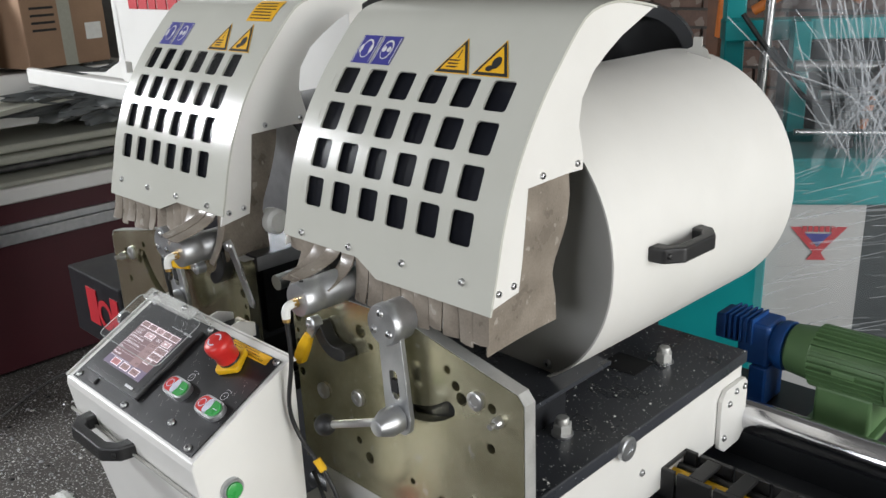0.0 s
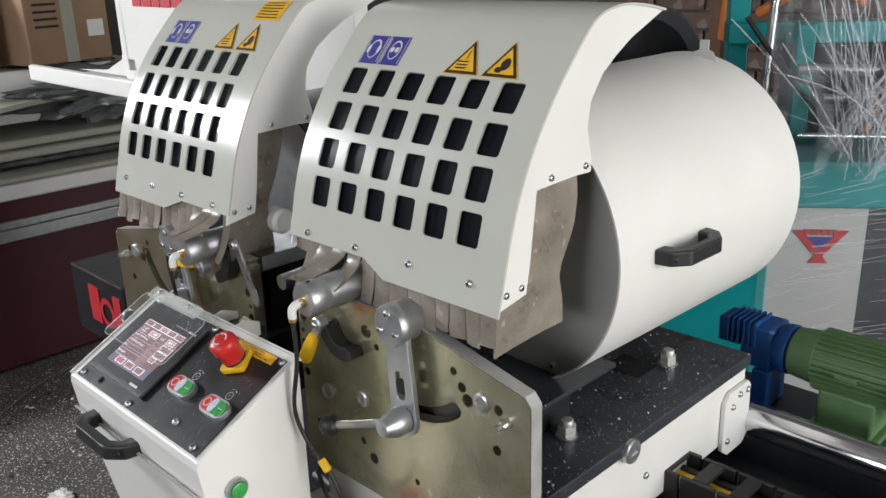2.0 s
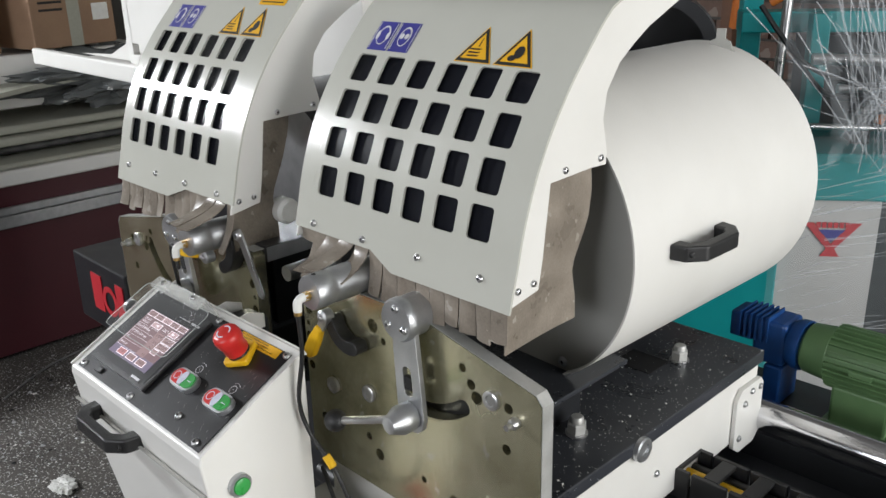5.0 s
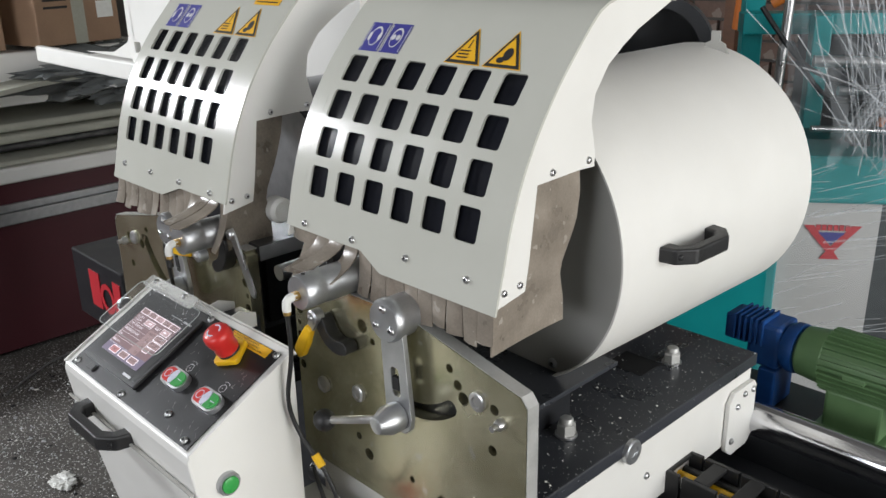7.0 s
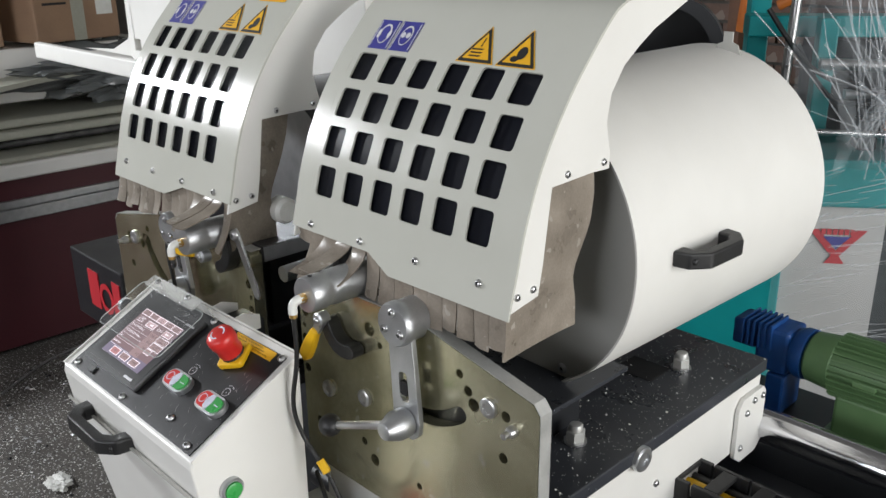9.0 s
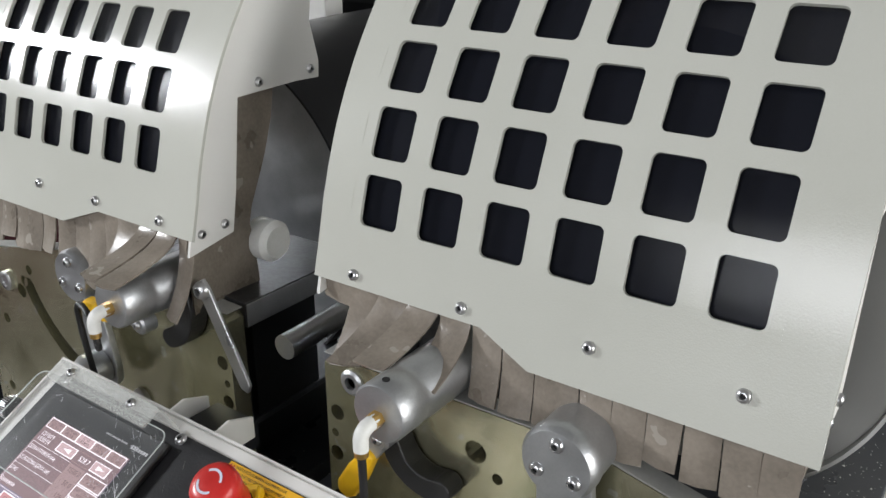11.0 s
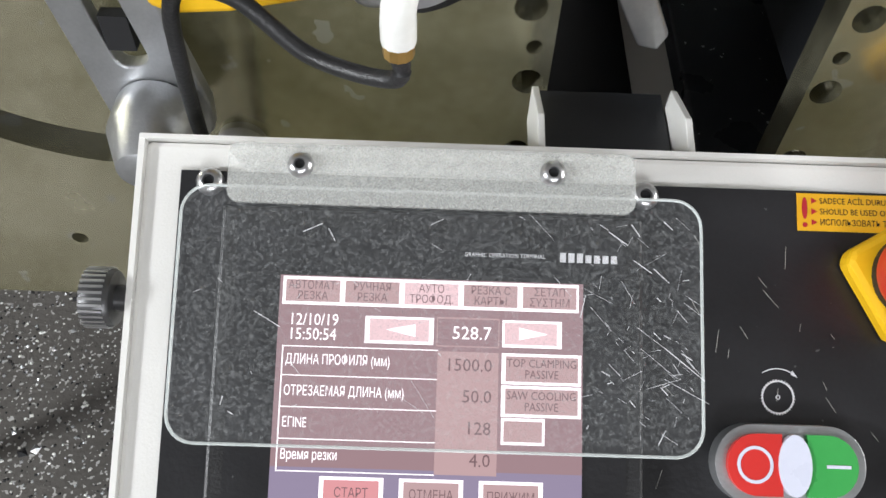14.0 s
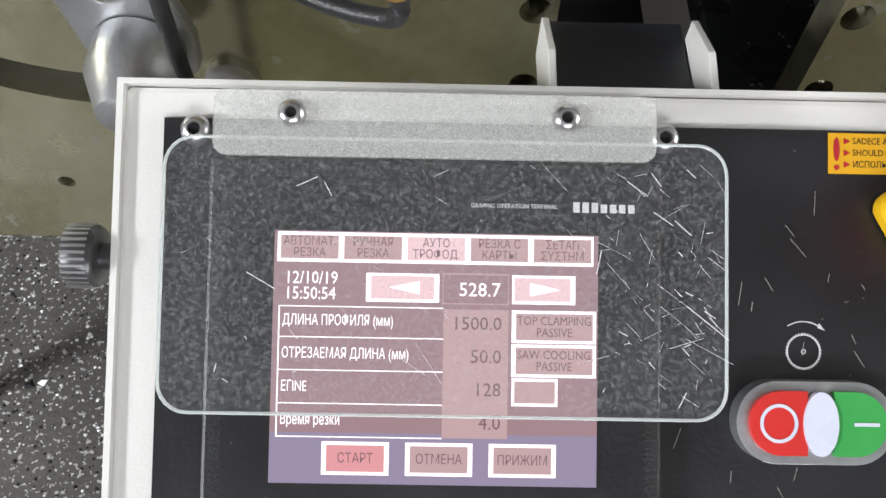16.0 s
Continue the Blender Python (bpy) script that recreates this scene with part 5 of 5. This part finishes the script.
bag = thing("plastic_bag", "pale crumpled plastic sack on the bench", "sack")
crumpled("sack", (-3.7, 2.35, 1.42), (0.30, 0.33, 0.36), BAG, 3.1, bag)
film = thing("dark_film", "dark crumpled plastic film over the bars", "plastic film")
crumpled("film", (-3.72, 1.95, 1.10), (0.28, 0.55, 0.13), clear("grey_film", (0.16, 0.17, 0.17), 0.9, 0.2), 7.7, film, 0.5)

wm = thing("white_machine_cover", "white painted machine cover with red lettering bars and a tray", "machine cover")
part("cover_sheet", sheet(rounded(-2.42, -1.30, 1.27, 2.1, 0.06), [rounded(-2.385, -2.345, 1.325, 1.358, 0.004)], lambda u, v: (u, 1.30, v), 0.04, (0, 1, 0)), WHITE_PAINT, wm, bevel=0.004)
part("tray", boxed(-3.12, -2.0, 1.27, 1.298, 1.245, 1.300), WHITE_PAINT, wm, "white tray", bevel=0.006)
part("tray_floor", boxed(-3.12, -2.0, 1.299, 1.55, 1.245, 1.252), WHITE_PAINT, wm)
part("tray_bracket", sheet([(-2.80, 1.30), (-2.425, 1.30), (-2.425, 1.43), (-2.47, 1.35), (-2.58, 1.312)], [], lambda u, v: (u, 1.32, v), 0.004, (0, 1, 0)), WHITE_PAINT, wm)
for i, (u, w) in enumerate(((-2.17, 0.05), (-2.11, 0.05), (-2.05, 0.04), (-2.0, 0.05), (-1.94, 0.05), (-1.88, 0.045))):
    part("lettering_bar", boxed(u - 0.13, u + w - 0.13, 1.2965, 1.2995, 1.515, 1.58), RED_INK, wm)
part("cover_foot", boxed(-2.2, -1.5, 1.345, 1.60, 0.0, 1.9), BLACK_PAINT, wm)
rb = thing("end_box", "black box with a red emblem at the end of the bed", "machine box")
part("box_body", boxed(-1.78, -1.52, 0.80, 1.0, 0.82, 0.98), BLACK_PAINT, rb, bevel=0.004)
part("emblem", sheet(ring(-1.605, 0.90, 0.035, 24), [ring(-1.605, 0.90, 0.022, 24)], lambda u, v: (u, 0.7985, v), 0.001, (0, -1, 0)), RED_INK, rb)
part("emblem_bar", boxed(-1.69, -1.64, 0.7975, 0.7995, 0.865, 0.95), RED_INK, rb)
part("emblem_bar", boxed(-1.57, -1.535, 0.7975, 0.7995, 0.865, 0.95), RED_INK, rb)
part("box_post", boxed(-1.775, -1.745, 0.97, 0.995, 0.0, 0.819), BLACK_PAINT, rb)

# ---- background, right: wrapped teal machine, standing at an angle ----
tm = thing("wrapped_machine", "teal and white machine wrapped in clear plastic film", "machine")
part("teal_band", boxed(-1.0, 1.2, 2.50, 3.3, 0.93, 1.065), TEAL, tm, "teal painted upper body", bevel=0.008)
part("white_front", boxed(-0.689, -0.425, 2.52, 3.25, 0.10, 0.929), paint("dull_white", (0.5, 0.5, 0.49), (0.42, 0.42, 0.41), 0.45, scale=4), tm, "dull white cabinet front")
part("dark_front", boxed(-0.424, 1.15, 2.525, 3.25, 0.0, 0.929), paint("dark_slate", (0.03, 0.04, 0.042), (0.018, 0.024, 0.026), 0.4), tm, "dark slate cabinet side")
part("teal_column", boxed(-1.0, -0.69, 2.49, 2.62, 0.0, 0.929), TEAL, tm, "teal painted column", bevel=0.006)
part("teal_post", boxed(-0.62, -0.57, 2.7, 2.76, 1.101, 1.42), TEAL, tm, bevel=0.004)
part("teal_post", boxed(-0.78, -0.72, 2.9, 2.98, 1.101, 1.65), TEAL, tm, bevel=0.004)
part("teal_bridge", boxed(-0.80, 0.4, 2.78, 2.88, 1.36, 1.42), TEAL, tm, bevel=0.004)
part("steel_bar", cyld((-0.62, 2.66, 1.30), (0.9, 2.66, 1.26), 0.016, n=16), STEEL, tm, smooth=True)
part("steel_bar", cyld((-0.70, 2.72, 1.12), (-0.68, 2.72, 1.7), 0.014, n=16), STEEL, tm, smooth=True)
part("orange_grip", cyld((-0.44, 2.6, 1.13), (-0.42, 2.6, 1.22), 0.012, n=12), ORANGE, tm, smooth=True)
part("orange_arm", tube([(-0.70, 2.9, 1.44), (-0.6, 2.85, 1.50), (-0.5, 2.8, 1.51), (-0.42, 2.8, 1.47)], 0.016), ORANGE, tm, smooth=True)
# near-black block put in for the shade inside the machine
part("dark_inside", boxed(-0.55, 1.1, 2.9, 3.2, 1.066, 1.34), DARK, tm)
for k, (u, y, z, ln) in enumerate(((-0.62, 2.60, 1.12, 0.5), (-0.5, 2.58, 1.17, 0.9), (-0.55, 2.64, 1.22, 0.7), (-0.40, 2.56, 1.10, 0.6))):
    part("machine_rod", cyld((u, y, z), (u + ln, y + 0.05, z + 0.02 * (k - 1)), 0.009 + 0.002 * k, n=14), (STEEL, WORN, ALU, WORN)[k], tm, smooth=True)
for u, z, w in ((-0.50, 1.12, 0.05), (-0.33, 1.19, 0.06), (-0.22, 1.10, 0.05), (-0.40, 1.27, 0.04)):
    part("machine_block", boxed(u, u + w, 2.62, 2.70, z - 0.054, z + 0.03), (BLACK_PAINT, RUST)[z > 1.15], tm, bevel=0.004)
for pts in ([(-0.78, 2.62, 1.45), (-0.66, 2.58, 1.30), (-0.5, 2.57, 1.24), (-0.34, 2.6, 1.26)], [(-0.70, 2.6, 1.36), (-0.6, 2.56, 1.22), (-0.42, 2.55, 1.21)]):
    part("machine_cable", tube(pts, 0.007), BLACK_PLASTIC, tm, smooth=True)
lg = part("emblem", sheet([(-0.625, 0.862), (-0.598, 0.862), (-0.547, 0.800), (-0.497, 0.862), (-0.470, 0.862), (-0.536, 0.785), (-0.520, 0.762), (-0.574, 0.762), (-0.558, 0.785)], [], lambda u, v: (u, 2.518, v), 0.002, (0, -1, 0)), RED_INK, tm, "red and blue emblem")
part("emblem_field", sheet([(-0.585, 0.842), (-0.512, 0.842), (-0.548, 0.806)], [], lambda u, v: (u, 2.517, v), 0.002, (0, -1, 0)), LABEL_BLUE, lg)
for i in range(6):
    part("lettering_bar", boxed(-0.592 + 0.0155 * i, -0.580 + 0.0155 * i, 2.514, 2.518, 0.848, 0.864), RED_INK, lg)


tm.matrix_world = Matrix.Translation((-0.725, 2.5, -0.01)) @ Matrix.Rotation(radians(36), 4, "Z") @ Matrix.Translation((0.547, -2.518, 0))


def wrap(u0, u1, v0, v1, y, seed, amp, nu=40, nv=30):
    bm, grid = bmesh.new(), []
    for i in range(nu + 1):
        u = u0 + (u1 - u0) * i / nu
        col = []
        for j in range(nv + 1):
            v = v0 + (v1 - v0) * j / nv
            p = Vector((u * 5, v * 3, seed))
            d = noise.fractal(p, 0.9, 2.3, 4) * amp + abs(noise.noise(p * 2.2)) * amp
            col.append(bm.verts.new((u, y - d - 0.10 * max(0, v - 1.1), v)))
        grid.append(col)
    for a, b in zip(grid, grid[1:]):
        for j in range(nv):
            bm.faces.new((a[j], a[j + 1], b[j + 1], b[j]))
    return bm


part("plastic_film", wrap(-0.72, 1.1, 0.2, 1.12, 2.47, 1.7, 0.015), FILM, tm, "clear stretch film", smooth=True)
part("plastic_film", wrap(-0.74, 1.1, 1.06, 1.95, 2.46, 5.2, 0.12, 110, 70), clear("bunched_film", (0.75, 0.80, 0.84), 0.15, 0.07), tm, "bunched clear film", smooth=True)
# pale strands along the film's creases, in place of its glints
FILM_GLINT = clear("film_glint", (0.85, 0.88, 0.92), 0.26, 0.1)
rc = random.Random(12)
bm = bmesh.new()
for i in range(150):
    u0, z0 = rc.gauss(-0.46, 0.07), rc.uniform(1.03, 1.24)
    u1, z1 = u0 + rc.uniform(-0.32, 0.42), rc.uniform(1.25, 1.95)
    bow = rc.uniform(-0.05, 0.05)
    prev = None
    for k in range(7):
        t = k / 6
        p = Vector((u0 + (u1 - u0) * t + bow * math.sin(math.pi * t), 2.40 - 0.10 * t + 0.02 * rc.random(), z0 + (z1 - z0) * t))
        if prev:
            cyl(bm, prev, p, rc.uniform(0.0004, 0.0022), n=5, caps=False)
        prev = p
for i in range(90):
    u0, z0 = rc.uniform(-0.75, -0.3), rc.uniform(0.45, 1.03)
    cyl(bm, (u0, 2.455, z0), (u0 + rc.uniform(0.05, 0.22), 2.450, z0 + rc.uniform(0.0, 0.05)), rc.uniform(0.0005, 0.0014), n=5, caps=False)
tagged(part("film_glint", bm, FILM_GLINT, tm, "pale strands for the glints on creases of the film", smooth=True), kind="stuff")
clut = thing("scrap_rack", "rusty rack with brown and orange parts before the wall", "rack")
part("rack_post", boxed(-1.12, -1.07, 3.3, 3.36, 0.0, 2.1), RUST, clut)
part("orange_bar", cyld((-1.0, 3.2, 1.3), (-0.9, 3.1, 1.95), 0.03, n=12), ORANGE, clut, smooth=True)
part("rack_shelf", boxed(-1.5, -0.5, 3.2, 3.5, 1.5, 1.53), RUST, clut)
part("rack_part", boxed(-1.0, -0.82, 3.22, 3.4, 1.531, 1.75), RUST, clut, bevel=0.02)
clut.location.x = -0.42
old_wall = structure("wall_old_brick", boxed(-2.3, -0.7, 3.62, 3.80, 0.0, 2.3), paint("dark_mortar", (0.10, 0.09, 0.08), (0.05, 0.045, 0.04), 0.9, scale=6, fine=60, bump=0.6), "stub of old sooty brickwork with dark joints")
BRICK = paint("old_brick", (0.20, 0.125, 0.095), (0.075, 0.05, 0.042), 0.85, scale=9, fine=90, bump=0.7, contrast=0.8, spots=(0.24, 0.19, 0.16), spot_size=14, spot_cut=0.62)
brick_mesh = None
for row in range(19):
    for col in range(6):
        bx_, bz_ = -2.22 + 0.25 * col + 0.12 * (row % 2), 0.75 + 0.078 * row
        if bx_ + 0.24 > -0.7:
            continue
        if brick_mesh is None:
            first_brick = part("brick", boxed(0, 0.235, -0.012, 0.03, 0, 0.065), BRICK, old_wall)
            brick_mesh, ob = first_brick.data, first_brick
        else:
            ob = new("brick", brick_mesh)
            ob.parent = old_wall
        ob.location = (bx_, 3.615 + 0.006 * math.sin(row * 5.1 + col * 3.7), bz_)
tank = thing("black_ring_guard", "black ring shaped guard behind the motor cover", "machine guard")
part("ring_guard", turned(bmesh.new(), (-0.735, 1.55, 1.425), (0.5, -1, 0), [(0, 0.105), (0.05, 0.105), (0.05, 0.082), (0.0, 0.082)], 40), BLACK_PAINT, tank, smooth=True)
part("ring_post", boxed(-0.765, -0.70, 1.53, 1.60, 0.761, 1.335), BLACK_PAINT, tank)
junk = thing("white_scrap", "crumpled white scrap of paper on the floor", "paper scrap")
crumpled("scrap", (-2.40, 0.87, 0.012), (0.05, 0.035, 0.012), WHITE_PLASTIC, 2.2, junk, 0.5)
wire = thing("floor_wire", "thin grey wire lying on the floor", "wire")
part("wire_run", tube([(-3.15, 0.95, 0.005), (-3.30, 1.18, 0.005), (-3.36, 1.38, 0.005), (-3.41, 1.58, 0.005)], 0.004), ALU, wire, smooth=True)


def chips(n, x0, x1, y0, y1, small, big, seed):
    rr, vs, fs = random.Random(seed), [], []
    for _ in range(n):
        c = Vector((rr.uniform(x0, x1), rr.uniform(y0, y1), 0))
        r, a = rr.uniform(small, big) * (3 if rr.random() < 0.02 else 1), rr.uniform(0, 6.3)
        h, k = r * rr.uniform(0.3, 0.9), len(vs)
        for i in range(4):
            vs.append((c.x + r * math.cos(a + i * 1.57) * rr.uniform(0.6, 1.2), c.y + r * math.sin(a + i * 1.57) * rr.uniform(0.6, 1.2), 0.0))
        vs.append((c.x + r * 0.2, c.y, h))
        fs += [(k, k + 1, k + 4), (k + 1, k + 2, k + 4), (k + 2, k + 3, k + 4), (k + 3, k, k + 4)]
    me = bpy.data.meshes.new("floor_chips")
    me.from_pydata(vs, [], fs)
    return me


for mat, lab, seed in ((WHITE_PLASTIC, "pale plastic and metal chips strewn on the floor", 1), (ALU, "grey swarf strewn on the floor", 2), (DARK, "dark grit strewn on the floor", 3)):
    me = chips(12000 if seed > 1 else 7000, -3.4, -0.9, 0.3, 2.4, 0.001, 0.0042, seed)
    me.materials.append(mat)
    tagged(new("floor_chips", me), lab, "chips", kind="stuff")
tchips = bpy.data.meshes.new("table_chips")
rr, vs, fs = random.Random(9), [], []
for _ in range(1100):
    x, y, r, k = rr.uniform(-0.62, -0.421), rr.uniform(0.80, 1.42), rr.uniform(0.0003, 0.0010) * (2.6 if rr.random() < 0.06 else 1), len(vs)
    vs += [(x - r, y, 0.951), (x + r, y - r, 0.951), (x + r * 0.6, y + r, 0.951), (x, y, 0.951 + r * 0.7)]
    fs += [(k, k + 1, k + 3), (k + 1, k + 2, k + 3), (k + 2, k, k + 3)]
tchips.from_pydata(vs, [], fs)
tchips.materials.append(WHITE_PLASTIC)
tagged(new("table_chips", tchips), "white plastic chips lying on the black table", "chips", kind="stuff")

# bake the sheet thickness, so that its edges stay crisp
graph = bpy.context.evaluated_depsgraph_get()
for ob in THICKENED:
    me = bpy.data.meshes.new_from_object(ob.evaluated_get(graph))
    me.set_sharp_from_angle(angle=radians(38))
    ob.modifiers.clear()
    ob.data = me
